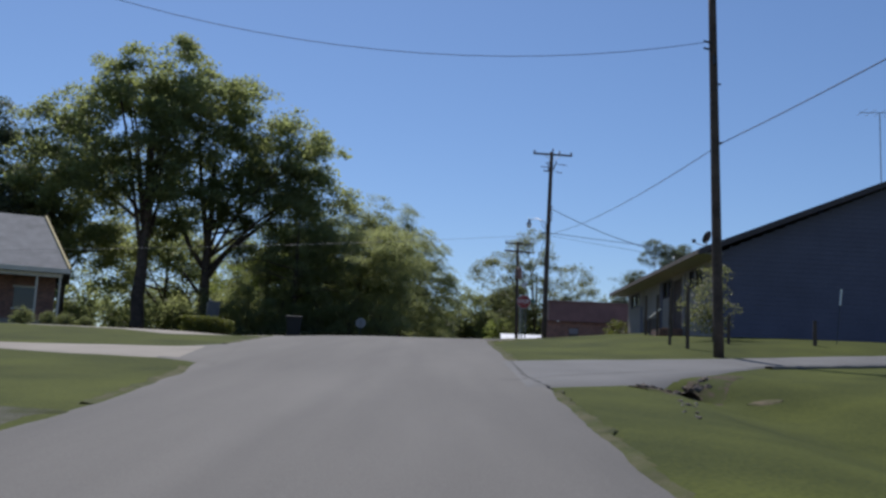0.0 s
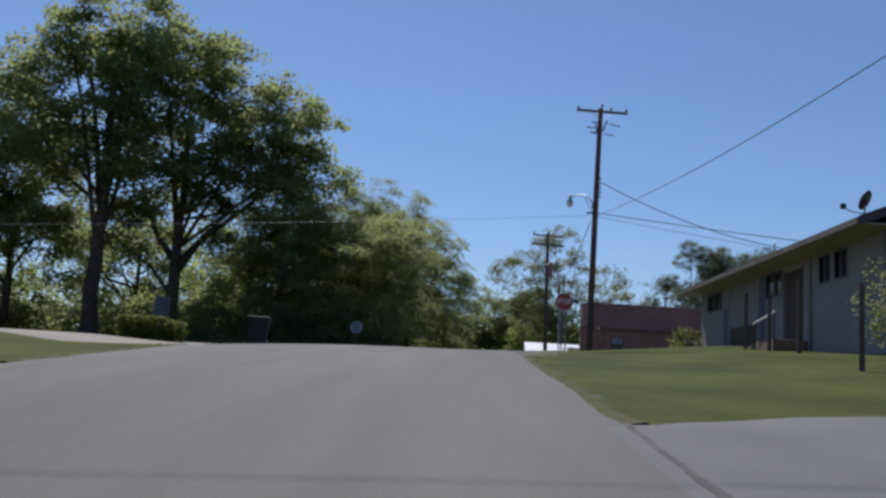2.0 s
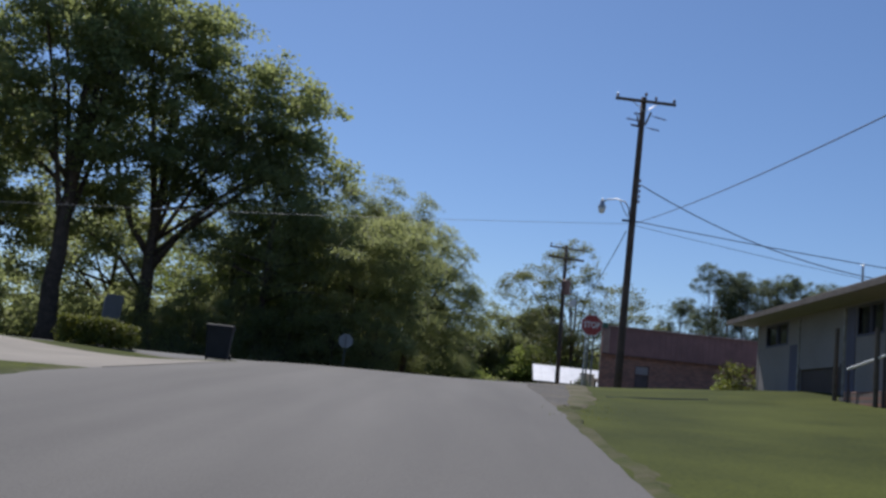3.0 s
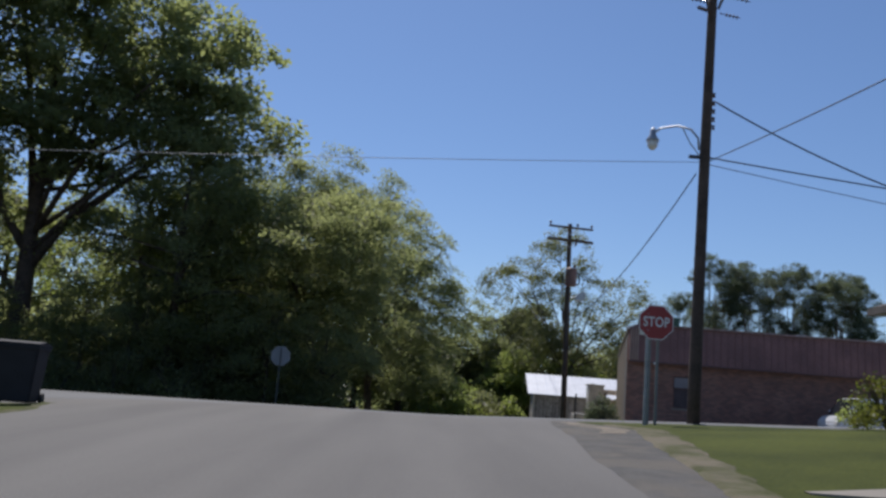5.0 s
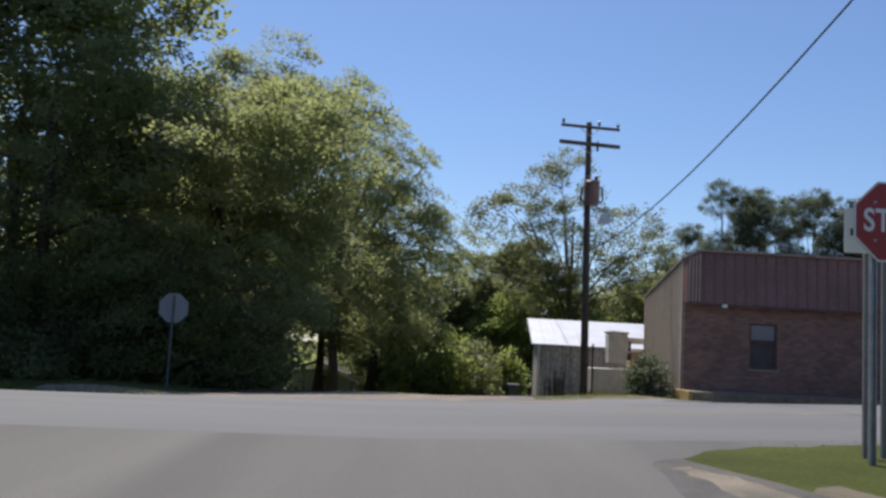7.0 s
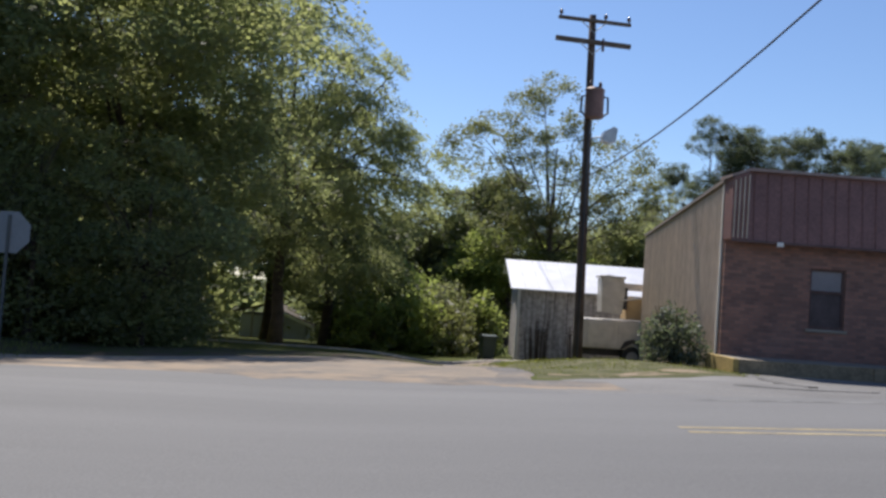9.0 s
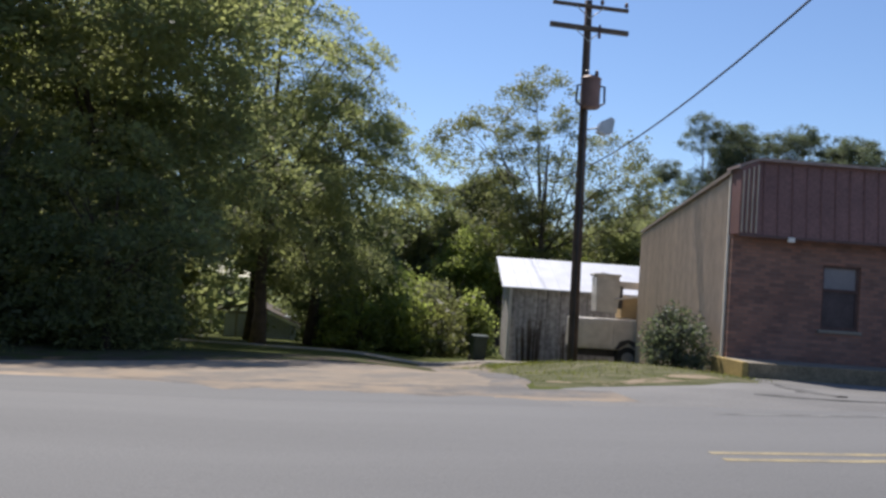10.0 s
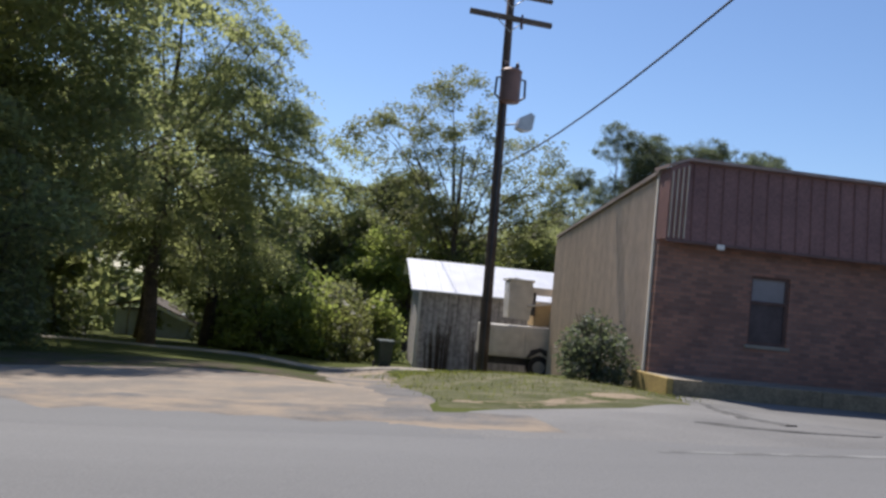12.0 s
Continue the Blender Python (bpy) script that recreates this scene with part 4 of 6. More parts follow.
tree("broadleaf_tree", (-27, 86), 16, 0.35, [(0, 0, 10, 5, 5), (-5, 0, 7, 4, 4), (5, 0, 7, 4, 4), (0, 0, 3, 5, 2.5)], 280, LEAF_MID, "broadleaf tree in the woods", 0.42, 24, 17, r0=1.2)
# beyond the lane and the shed
tree("broadleaf_tree", (8.2, 128), 15, 0.3, [(-1.6, 0, 11.4, 2.2, 2.2), (1.6, 0, 12.8, 2.4, 2.2), (0, 0, 9.5, 3.2, 4), (-2.6, 0, 7, 3, 3.2), (2.8, 0, 7.5, 3, 3.4), (0.4, 0, 12.2, 1.9, 1.8), (0, 0, 4.5, 4, 2.6)], 760, LEAF_CEDAR, "tall dark tree behind the shed", 0.36, 34, 61, r0=1.0)
tree("broadleaf_tree", (23.0, 129), 13, 0.3, [(0, 0, 8.5, 3.6, 3.6), (-3.4, 0, 7, 3.2, 3), (3.4, 0, 7.5, 3.4, 3), (-1, 0, 4, 4.5, 2.4)], 520, LEAF_MID, "dense broadleaf tree behind the brick shop", 0.36, 34, 62, r0=1.0)
tree("broadleaf_tree", (15.2, 126), 11, 0.3, [(0, 0, 7, 3.6, 3), (-2.6, 0, 5, 3, 2.6), (2.8, 0, 5.5, 3, 2.8)], 460, LEAF_CEDAR, "dark broadleaf tree behind the brick shop", 0.36, 34, 63, r0=1.0)
tree("pecan_tree", (12.2, 116), 19, 0.32, [(-1, 0, 18, 3.1, 2.8), (-5.2, 0, 14.6, 3.2, 2.6), (4, 0, 13.8, 3.8, 2.8), (7.2, 0, 11, 3.0, 2.4), (0, 0, 12, 4.2, 3), (-3, 0, 9.5, 3.2, 3), (2, 0, 9, 4, 3)], 700, LEAF_PECAN,
     "tall thin-leaved tree with see-through spring crown", 0.30, 34, 21, r0=0.8, limbs=16, fork=0.3, flat=0.99)
tree("broadleaf_tree", (3.5, 122), 13, 0.3, [(0, 0, 9, 3, 3.5), (-3.5, 0, 7.5, 3, 3), (3, 0, 7, 3.2, 3), (0, 0, 4, 4, 3)], 420, LEAF_CEDAR, "dark broadleaf tree behind the shed", 0.42, 24, 22, r0=1.1)
tree("broadleaf_tree", (9.5, 118), 10, 0.3, [(0, 0, 6.5, 4, 3.2), (4, 0, 5.5, 3.5, 3), (-3, 0, 4.5, 3, 3)], 400, LEAF_LIGHT, "light green tree behind the shed", 0.38, 26, 23, r0=1.0)
tree("broadleaf_tree", (19, 124), 12, 0.3, [(0, 0, 7.5, 4, 3.4), (4, 0, 7, 4, 3.4), (-4, 0, 5.5, 3.5, 3)], 400, LEAF_MID, "broadleaf tree behind the brick shop", 0.42, 24, 24, r0=1.1)
tree("broadleaf_tree", (29, 132), 12, 0.3, [(0, 0, 7.5, 5, 3.4), (6, 0, 8, 4.5, 3.2), (-4, 0, 7, 4, 3)], 260, LEAF_LIGHT, "light green tree behind the brick shop", 0.45, 22, 25, r0=1.2)
tree("broadleaf_tree", (-3.0, 134), 14, 0.3, [(0, 0, 7, 4, 4), (-4, 0, 8, 4, 4), (4, 0, 6.5, 4, 4)], 340, LEAF_CEDAR, "dark tree at the end of the lane", 0.5, 20, 26, r0=1.3)
for k, (x, y, h, s) in enumerate(((36.2, 150, 26.5, 31), (41.5, 152, 26.0, 32), (47, 151, 26.3, 33), (50.5, 155, 26.6, 34), (54.5, 153, 26.2, 35), (33.5, 158, 22, 36), (44.3, 156, 26.2, 37), (38.8, 154, 24.2, 38), (57.5, 156, 25.8, 39), (52.5, 150, 25, 40))):
    rng = random.Random(s)
    lobes = [(rng.uniform(-3.6, 3.6) * (1.3 - 0.7 * f), rng.uniform(-2.4, 2.4), h * f, rng.uniform(1.3, 2.4), rng.uniform(0.9, 1.5)) for f in (0.46, 0.52, 0.57, 0.61, 0.65, 0.68, 0.71, 0.74, 0.77, 0.8, 0.83, 0.86, 0.89, 0.92, 0.94)] + [(rng.uniform(-0.8, 0.8), 0, h * 0.94, 1.9, 1.4)]
    tree("pine_tree", (x, y), h, 0.28, lobes, 620, LEAF_PINE, "tall dark pine tree on the skyline", 0.36, 44, s, PINEBARK, "pine tree", "pine trees", 8, 0.5, r0=0.65, narrow=0.3, flat=0.97)
for k, (x, y, h, s) in enumerate(((62, 168, 17, 41), (72, 160, 18, 42), (26, 145, 13, 43), (58, 140, 13, 44))):
    tree("broadleaf_tree", (x, y), h, 0.3, [(0, 0, h * 0.6, 5, h * 0.33), (-4, 0, h * 0.45, 4, h * 0.25), (4, 0, h * 0.5, 4, h * 0.28)], 170, (LEAF_PECAN, LEAF_MID)[k % 2],
         "broadleaf tree on the skyline behind the shop", 0.55, 16, s, r0=1.3)


def shrub(name, x, y, r, h, leafmat, label, seed, size=0.12, count=60, per=60, category="bush", group="", flat=1.0, z=None):
    rng = random.Random(seed)
    e = empty(name, x, y, base_z(x, y) if z is None else z, label, category, group)
    bm = bmesh.new()
    for _ in range(6):
        a = rng.uniform(0, 6.28)
        tube([(0, 0, -0.05), (math.cos(a) * r * 0.3, math.sin(a) * r * 0.3, h * 0.5), (math.cos(a) * r * 0.6, math.sin(a) * r * 0.6, h * 0.85)], [0.03, 0.02, 0.008], 5, bm)
    part("stem", bm, BARK, e)
    cl = []
    for _ in range(count):
        d = Vector((rng.gauss(0, 1), rng.gauss(0, 1), abs(rng.gauss(0, 1)))).normalized()
        k = rng.uniform(0.6, 1.0) if rng.random() > 0.25 else rng.uniform(0.1, 0.6)
        k *= 1 + 0.25 * noise.noise(d * 1.7 + Vector((seed, 0, 0)))
        cl.append((Vector((d.x * r * k * 0.85, d.y * r * k * 0.85 * flat, 0.1 + d.z * h * k * 0.86)), 0.22 * max(r, h * 0.6)))
    vs, fs = leaf_cloud(cl, per * 4.5, 1.0, size, rng)
    crown_mesh("foliage", vs, fs, leafmat, e)
    return e


# understory on the far side of the crossroad
rng = random.Random(77)
for k in range(14):
    x = -17.5 + k * 0.95 + rng.uniform(-0.4, 0.4)
    y = 66.5 + rng.uniform(0, 3.5) + (3 if x > -9 else 0)
    low = 0.55 if x > -9 else 1.0
    shrub("bush", x, y, rng.uniform(1.2, 2.0) * low, rng.uniform(1.6, 3.2) * low, rng.choice((LEAF_MID, LEAF_CEDAR, LEAF_CEDAR, LEAF_MID)), "wild leafy undergrowth bush under the trees", 100 + k, 0.15, 60, 40, "bush", "undergrowth")
for k, (x, y, r, h, m) in enumerate(((-0.2, 93, 2.1, 3.4, LEAF_LIGHT), (2.2, 97, 2.6, 4.4, LEAF_LIGHT), (3.8, 92, 1.5, 2.8, LEAF_PECAN), (0.8, 101, 2.6, 4.5, LEAF_MID),
                                      (-3.5, 105, 3, 4.5, LEAF_CEDAR), (5.0, 99, 1.6, 3.2, LEAF_LIGHT), (-12, 88, 2.4, 3.6, LEAF_MID), (-18, 84, 2.6, 3.6, LEAF_CEDAR), (-10.2, 92.5, 2.2, 4, LEAF_CEDAR))):
    shrub("bush", x, y, r, h, m, "leafy roadside bush by the lane", 140 + k, 0.24, 70, 22, "bush", "undergrowth")
for k in range(17):
    x = -36 + k * 2.1 + rng.uniform(-0.6, 0.6)
    if x > -9:
        continue
    shrub("bush", x, 77 + rng.uniform(-1, 1.5), rng.uniform(1.8, 2.6), rng.uniform(3.6, 7.0), rng.choice((LEAF_MID, LEAF_CEDAR, LEAF_MID)), "tall wild undergrowth bush under the trees", 200 + k, 0.3, 60, 18, "bush", "undergrowth")
for k, (x, y, r, h, m) in enumerate(((-1.9, 97, 1.4, 3.2, LEAF_CEDAR), (-1.2, 99.5, 1.9, 3.8, LEAF_MID), (-0.2, 98.5, 1.6, 3.0, LEAF_CEDAR), (1.3, 95, 1.7, 2.6, LEAF_MID), (2.8, 100, 2.2, 4.0, LEAF_CEDAR), (4.2, 104, 2.2, 4.2, LEAF_MID),
                                      (-8.8, 76, 1.8, 2.4, LEAF_MID), (-9.8, 84, 2, 3.4, LEAF_CEDAR), (-7.9, 90, 1.6, 2.6, LEAF_CEDAR), (-11.5, 97, 2.4, 4.2, LEAF_MID), (-13, 103, 2.4, 4.2, LEAF_CEDAR), (5.6, 95.5, 1.2, 2.8, LEAF_MID))):
    shrub("bush", x, y, r, h, m, "dark wild bush under the trees", 240 + k, 0.22, 80, 26, "bush", "undergrowth")
for k, (x, y, r, h, m) in enumerate(((-5.0, 71.4, 1.5, 3.6, LEAF_CEDAR), (-7.0, 72, 2.0, 4.8, LEAF_CEDAR), (-9.6, 72.4, 2.1, 5.0, LEAF_CEDAR), (-12.2, 71.5, 2.1, 4.2, LEAF_CEDAR), (-14.8, 71.2, 2.1, 4.4, LEAF_MID),
                                      (-17.5, 71, 2.2, 4.4, LEAF_CEDAR), (-6.0, 75.4, 1.4, 3.6, LEAF_CEDAR))):
    shrub("bush", x, y, r, h, m, "dense shaded thicket bush reaching the ground", 270 + k, 0.13, 100, 60, "bush", "undergrowth")
for k, (x, y, h, m) in enumerate(((-4.9, 69.0, 5.0, LEAF_MID), (-7.3, 68.8, 5.6, LEAF_MID), (-9.9, 69.3, 5.2, LEAF_MID), (-12.6, 68.8, 5.8, LEAF_MID), (-15.4, 69.2, 5.4, LEAF_MID), (-18.4, 69.6, 5.4, LEAF_MID))):
    rng = random.Random(400 + k)
    lobes = [(rng.uniform(-0.5, 0.5), 0, h * 0.82, 1.1, 0.9), (rng.uniform(-1.2, -0.6), -0.3, h * 0.58, 1.4, 1.0), (rng.uniform(0.5, 1.1), -0.4, h * 0.52, 1.3, 1.0), (rng.uniform(-0.6, 0.4), -0.8, h * 0.34, 1.5, 0.9), (rng.uniform(-1.1, -0.4), -1.0, h * 0.17, 1.2, 0.6), (rng.uniform(0.2, 0.9), -0.9, h * 0.15, 1.2, 0.55)]
    tree("understory_tree", (x, y), h, 0.09, lobes, 150, m, "young understory tree with boughs drooping to the ground", 0.18, 70, 410 + k, r0=0.62, droop=0.5, limbs=7, narrow=0.55, flat=0.55)
for k, (x, y, r, h, m) in enumerate(((1.4, 94, 2.0, 4.6, LEAF_LIGHT), (3.6, 95, 2.0, 4.4, LEAF_PECAN), (5.4, 95.5, 1.5, 3.6, LEAF_LIGHT), (0.2, 92.6, 1.4, 2.4, LEAF_LIGHT), (-0.8, 94.5, 1.7, 3.6, LEAF_LIGHT), (2.6, 92.4, 1.3, 3.0, LEAF_LIGHT))):
    shrub("bush", x, y, r, h, m, "sunlit yellow-green bush beyond the back lane", 290 + k, 0.22, 90, 26, "bush", "undergrowth")
wr = random.Random(31)
wl = []
for k in range(900):
    x = wr.uniform(-95, 75)
    y = 128 + 10 * math.sin(x * 0.11) + wr.uniform(0, 26) + (0 if x < 14 else 26)
    h = 8.5 + 3.5 * noise.noise(Vector((x * 0.12, y * 0.1, 0)))
    if x < -9:
        y, h = y - 24, h + 2
    wl.append((Vector((x, y, base_z(x, y) + h * wr.uniform(0.02, 1.0))), 2.0))
vs, fs = leaf_cloud(wl, 26, 1.0, 0.75, wr)
wm = bpy.data.meshes.new("far_woods")
wm.from_pydata([tuple(v) for v in vs], [], fs)
wm.materials.append(LEAF_MID)
tagged(new("far_woods", wm), "far green woods closing the view beyond the crossroad", "woods", kind="stuff")
shrub("bush", 6.95, 68.3, 0.84, 1.55, LEAF_PINE, "dark green bush at the brick shop's corner", 160, 0.09, 150, 150)
shrub("bush", 10.2, 50.6, 1.0, 1.45, LEAF_HEDGE, "yellow-green bush at the grey house's corner", 161, 0.1, 60, 120)
shrub("bush", 10.1, 52.0, 0.6, 0.8, LEAF_LIGHT, "low bush beside the grey house", 162, 0.1, 50, 120)
for k, (x, y, r, h) in enumerate(((-22.2, 45.0, 0.75, 0.95), (-20.9, 45.2, 0.62, 0.8), (-20.2, 45.6, 0.6, 0.75), (-19.4, 46.4, 0.6, 0.55))):
    shrub("clipped_bush", x, y, r, h, LEAF_CEDAR, "rounded clipped grey-green bush before the porch", 163 + k, 0.07, 130, 220, "bush", "clipped bushes", 0.9)
# clipped hedge and young tree
def hedge(x0, x1, y, h, seed, label):
    c = (x0 + x1) / 2
    e = empty("hedge", c, y, base_z(c, y), label, "hedge", "clipped hedges")
    rng = random.Random(seed)
    w = (x1 - x0) / 2
    cl = [(Vector((rng.uniform(-w, w), rng.uniform(-0.5, 0.5), rng.uniform(0.08, h - 0.1))), 0.18) for _ in range(int(130 * w * h * 1.6))]
    cl += [(Vector((rng.uniform(-w, w), rng.uniform(-0.5, 0.5), h - 0.06 + rng.uniform(-0.03, 0.04))), 0.14) for _ in range(int(60 * w))]
    vs, fs = leaf_cloud(cl, 1100, 1.0, 0.10, rng)
    crown_mesh("foliage", vs, fs, LEAF_HEDGE, e)
    part("stem", tube([(-w * 0.8, 0, 0), (-w * 0.7, 0, h * 0.6), (0, 0, h * 0.65), (w * 0.7, 0, h * 0.6), (w * 0.8, 0, 0)], 0.03, 6), BARK, e)


hedge(-15.5, -13.45, 51.3, 1.05, 9, "low boxy clipped hedge with sunlit yellow-green top")
hedge(-13.4, -12.65, 51.5, 0.93, 10, "short clipped hedge block beside the longer hedge")
tree("young_tree", (8.99, 27.7), 3.0, 0.045, [(0, 0, 1.5, 0.62, 0.7), (-0.7, 0, 1.3, 0.45, 0.55), (0.45, 0, 1.2, 0.4, 0.45), (0.15, 0, 2.3, 0.5, 0.5), (-0.45, 0, 2.0, 0.45, 0.45), (-0.55, 0, 0.7, 0.45, 0.4), (0.1, 0, 0.65, 0.45, 0.35), (-0.2, 0.2, 1.0, 0.5, 0.45)], 330, LEAF_PECAN,
     "young thin tree with light leaves on the lawn", 0.11, 75, 51, r0=0.24, limbs=7, category="tree")
tree("broadleaf_tree", (21, 60), 6, 0.12, [(0, 0, 3.5, 2, 2), (-1.5, 0, 3, 1.4, 1.5)], 60, LEAF_PECAN, "small thin tree beside the grey house", 0.2, 40, 52, r0=0.6)


# ---------------------------------------------------------------- buildings
def grey_house():
    """Long grey house side-on to the road; the near gable end lies in shade."""
    X0, X1, Y0, Y1, EAVE, RIDGE = 10.55, 26.5, 32.5, 49.6, 3.05, 18.5
    rise = 0.425
    e = empty("grey_house", X0 + 0.04, Y0, -0.36, "long grey sided house with low gable roof on a lawn", "house")
    w = X1 - X0
    ridge = EAVE + 0.25 + rise * (RIDGE - X0)
    t = 0.2
    # wall facing the road with openings cut as separate panels between them
    holes = [(2.2, 3.0, 2.1, 2.85, "window"), (3.4, 4.1, 2.1, 2.85, "window"), (5.5, 7.05, 0.45, 2.75, "door"), (7.3, 8.8, 2.1, 2.85, "window"),
             (9.9, 13.0, -0.2, 1.28, "hatch"), (14.2, 16.2, 2.2, 2.85, "window")]
    cy = sorted({0.0, Y1 - Y0, *(h[0] for h in holes), *(h[1] for h in holes)})
    cz = sorted({-0.9, EAVE + 0.1, *(h[2] for h in holes), *(h[3] for h in holes)})
    bm = bmesh.new()
    for ya, yb in zip(cy, cy[1:]):
        for za, zb in zip(cz, cz[1:]):
            if not any(h[0] <= ya < h[1] and h[2] <= za < h[3] for h in holes):
                box(0, t, ya, yb, za, zb, bm=bm)
    bmesh.ops.remove_doubles(bm, verts=bm.verts, dist=0.0005)
    part("wall", bm, SIDING, e)
    for a, b, z0, z1, kind in holes:
        if kind == "window":
            win = part("window", box(0.05, 0.08, a, b, z0, z1), PANE, e)
            f = bmesh.new()
            for q in ((a - 0.06, a, z0 - 0.06, z1 + 0.06), (b, b + 0.06, z0 - 0.06, z1 + 0.06), (a, b, z1, z1 + 0.06), (a, b, z0 - 0.06, z0), ((a + b) / 2 - 0.025, (a + b) / 2 + 0.025, z0, z1)):
                box(-0.02, 0.06, *q, bm=f)
            part("frame", f, GABLE, win)
        else:
            d = part("door", box(0.06, 0.11, a, b, z0, z1, 0.01), DARKDOOR, e, "dark painted door")
            part("frame", box(-0.015, 0.05, a - 0.07, a - 0.001, z0, z1 + 0.07), DARKDOOR, d)
            part("frame", box(-0.015, 0.05, b + 0.001, b + 0.07, z0, z1 + 0.07), DARKDOOR, d)
    part("panel", box(-0.02, -0.003, 8.95, 9.5, -0.4, 2.9), GABLE, e)
    part("panel", box(-0.02, -0.003, 13.15, 13.9, -0.4, 2.1), GABLE, e)
    part("batten", box(-0.05, -0.003, 13.05, 13.13, -0.4, 2.9), GREYBOARD, e)
    part("batten", box(-0.05, -0.003, 9.6, 9.68, -0.4, 2.9), GREYBOARD, e)
    part("downpipe", tube([(-0.06, 4.75, -0.5), (-0.06, 4.75, 2.9)], 0.04, 8), SIDING, e)
    part("corner_trim", box(-0.02, 0.06, Y1 - Y0 - 0.08, Y1 - Y0 + 0.02, -0.5, 3.1), GREYBOARD, e)
    # gable ends and far wall
    prof = [(0.0, -0.9), (w, -0.9), (w, EAVE + 0.1), (RIDGE - X0, ridge - 0.12), (0.0, EAVE + 0.1)]
    part("gable_wall", prism(prof, "y", -0.003, -0.2), GABLE, e, "gable end wall with shade put into its dark blue colour")
    part("gable_wall", prism(prof, "y", Y1 - Y0 - 0.1, Y1 - Y0 + 0.1), GABLE, e)
    part("wall", box(w - 0.2, w, 0, Y1 - Y0, -0.9, EAVE), SIDING, e)
    # horizontal lap boards on the near gable
    z = -0.4
    while z < ridge - 0.5:
        half0 = 0.0 if z < EAVE else (z - EAVE) / rise
        half1 = w if z < EAVE else w - (z - EAVE) * (w - (RIDGE - X0)) / (ridge - EAVE)
        if half1 - half0 > 0.3:
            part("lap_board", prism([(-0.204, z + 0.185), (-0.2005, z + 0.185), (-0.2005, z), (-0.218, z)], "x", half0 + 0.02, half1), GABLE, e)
        z += 0.19
    # roof with overhang, fascia
    ov, oy = 0.95, 0.75
    top = [(-ov, EAVE + 0.10), (RIDGE - X0, ridge + 0.12), (w + ov, EAVE + 0.10), (w + ov, EAVE - 0.02), (RIDGE - X0, ridge - 0.02), (-ov, EAVE - 0.02)]
    part("roof", prism(top, "y", -oy, Y1 - Y0 + oy), SHINGLE, e, "grey-brown shingle roof")
    part("fascia", box(-ov - 0.04, -ov + 0.01, -oy, Y1 - Y0 + oy, EAVE - 0.07, EAVE + 0.095), EAVEBOARD, e)
    part("soffit", box(-ov + 0.012, -0.002, -oy + 0.02, Y1 - Y0 + oy - 0.02, EAVE - 0.06, EAVE - 0.024), mat("dull_soffit_paint", (0.30, 0.275, 0.25), 0.8, var=0.2), e, "dull painted soffit")
    rake = [(-ov, EAVE + 0.13), (RIDGE - X0, ridge + 0.15), (RIDGE - X0, ridge - 0.08), (-ov, EAVE - 0.12)]
    part("bargeboard", prism(rake, "y", -oy - 0.03, -oy + 0.01), DARKDOOR, e)
    part("vent_pipe", tube([(4.3, 0.6, 4.5), (4.3, 0.6, 5.35)], 0.05, 8), DARKSTEEL, e)
    part("roof_vent", box(1.5, 1.9, 12.3, 12.9, 3.75, 4.05, 0.03), STEEL, e)
    part("service_mast", tube([(1.05, 11.1, 3.3), (1.05, 11.1, 4.45), (1.1, 11.15, 4.5)], 0.035, 8), STEEL, e)
    # dish
    d = part("dish_arm", tube([(-0.45, 0.05, 3.15), (-0.45, 0.05, 3.45), (-0.47, -0.05, 3.6)], 0.025, 8), STEEL, e)
    bm = bmesh.new()
    bmesh.ops.create_uvsphere(bm, u_segments=20, v_segments=12, radius=0.8)
    bmesh.ops.delete(bm, geom=[v for v in bm.verts if v.co.z > -0.715], context="VERTS")
    bmesh.ops.translate(bm, verts=bm.verts, vec=(0, 0, 0.8))
    bmesh.ops.solidify(bm, geom=bm.faces[:], thickness=0.015)
    bmesh.ops.transform(bm, matrix=pose(-0.42, 0.0, 3.74, -62, 0, 40) @ Matrix.Diagonal((1.15, 1.3, 1.1, 1.0)), verts=bm.verts)
    part("dish", bm, DARKSTEEL, e, "round grey satellite dish", True)
    part("dish_arm", tube([(-0.45, 0.05, 3.4), (-0.68, 0.3, 3.5), (-0.82, 0.42, 3.62)], 0.018, 6), STEEL, e)
    part("dish_receiver", box(-0.9, -0.78, 0.36, 0.48, 3.58, 3.72, 0.01), DARKSTEEL, e)
    # antenna on the ridge side
    ant = part("antenna_mast", tube([(6.85, 0.6, 5.4), (6.85, 0.6, 9.4)], 0.025, 6), STEEL, e)
    part("antenna_bar", tube([(6.0, 0.6, 9.35), (7.7, 0.6, 9.4)], 0.015, 6), STEEL, ant)
    for k in range(5):
        part("antenna_rod", tube([(6.1 + 0.38 * k, 0.1, 9.36), (6.1 + 0.38 * k, 1.1, 9.36)], 0.008, 5), STEEL, ant)
    # handrail and step before the hatch
    for k in range(4):
        part("step", box(-1.05, -0.05, 7.1 + 0.3 * k, 7.4 + 0.3 * k, -0.5, 0.42 - 0.14 * (k + 1), 0.01), DRIVE, e)
    part("landing", box(-1.05, -0.05, 5.0, 7.09, -0.5, 0.42, 0.02), REDBRICKWALL, e, "low brick entrance landing")
    part("handrail", tube([(-1.15, 6.65, 0.97), (-1.15, 4.6, 1.22)], 0.035, 8), SIGNWHITE, e, "white handrail")
    for y, z0, z1 in ((6.6, -0.3, 0.97), (4.7, -0.3, 1.2)):
        part("rail_post", tube([(-1.15, y, z0), (-1.15, y, z1)], 0.025, 8), DARKDOOR, e)


grey_house()


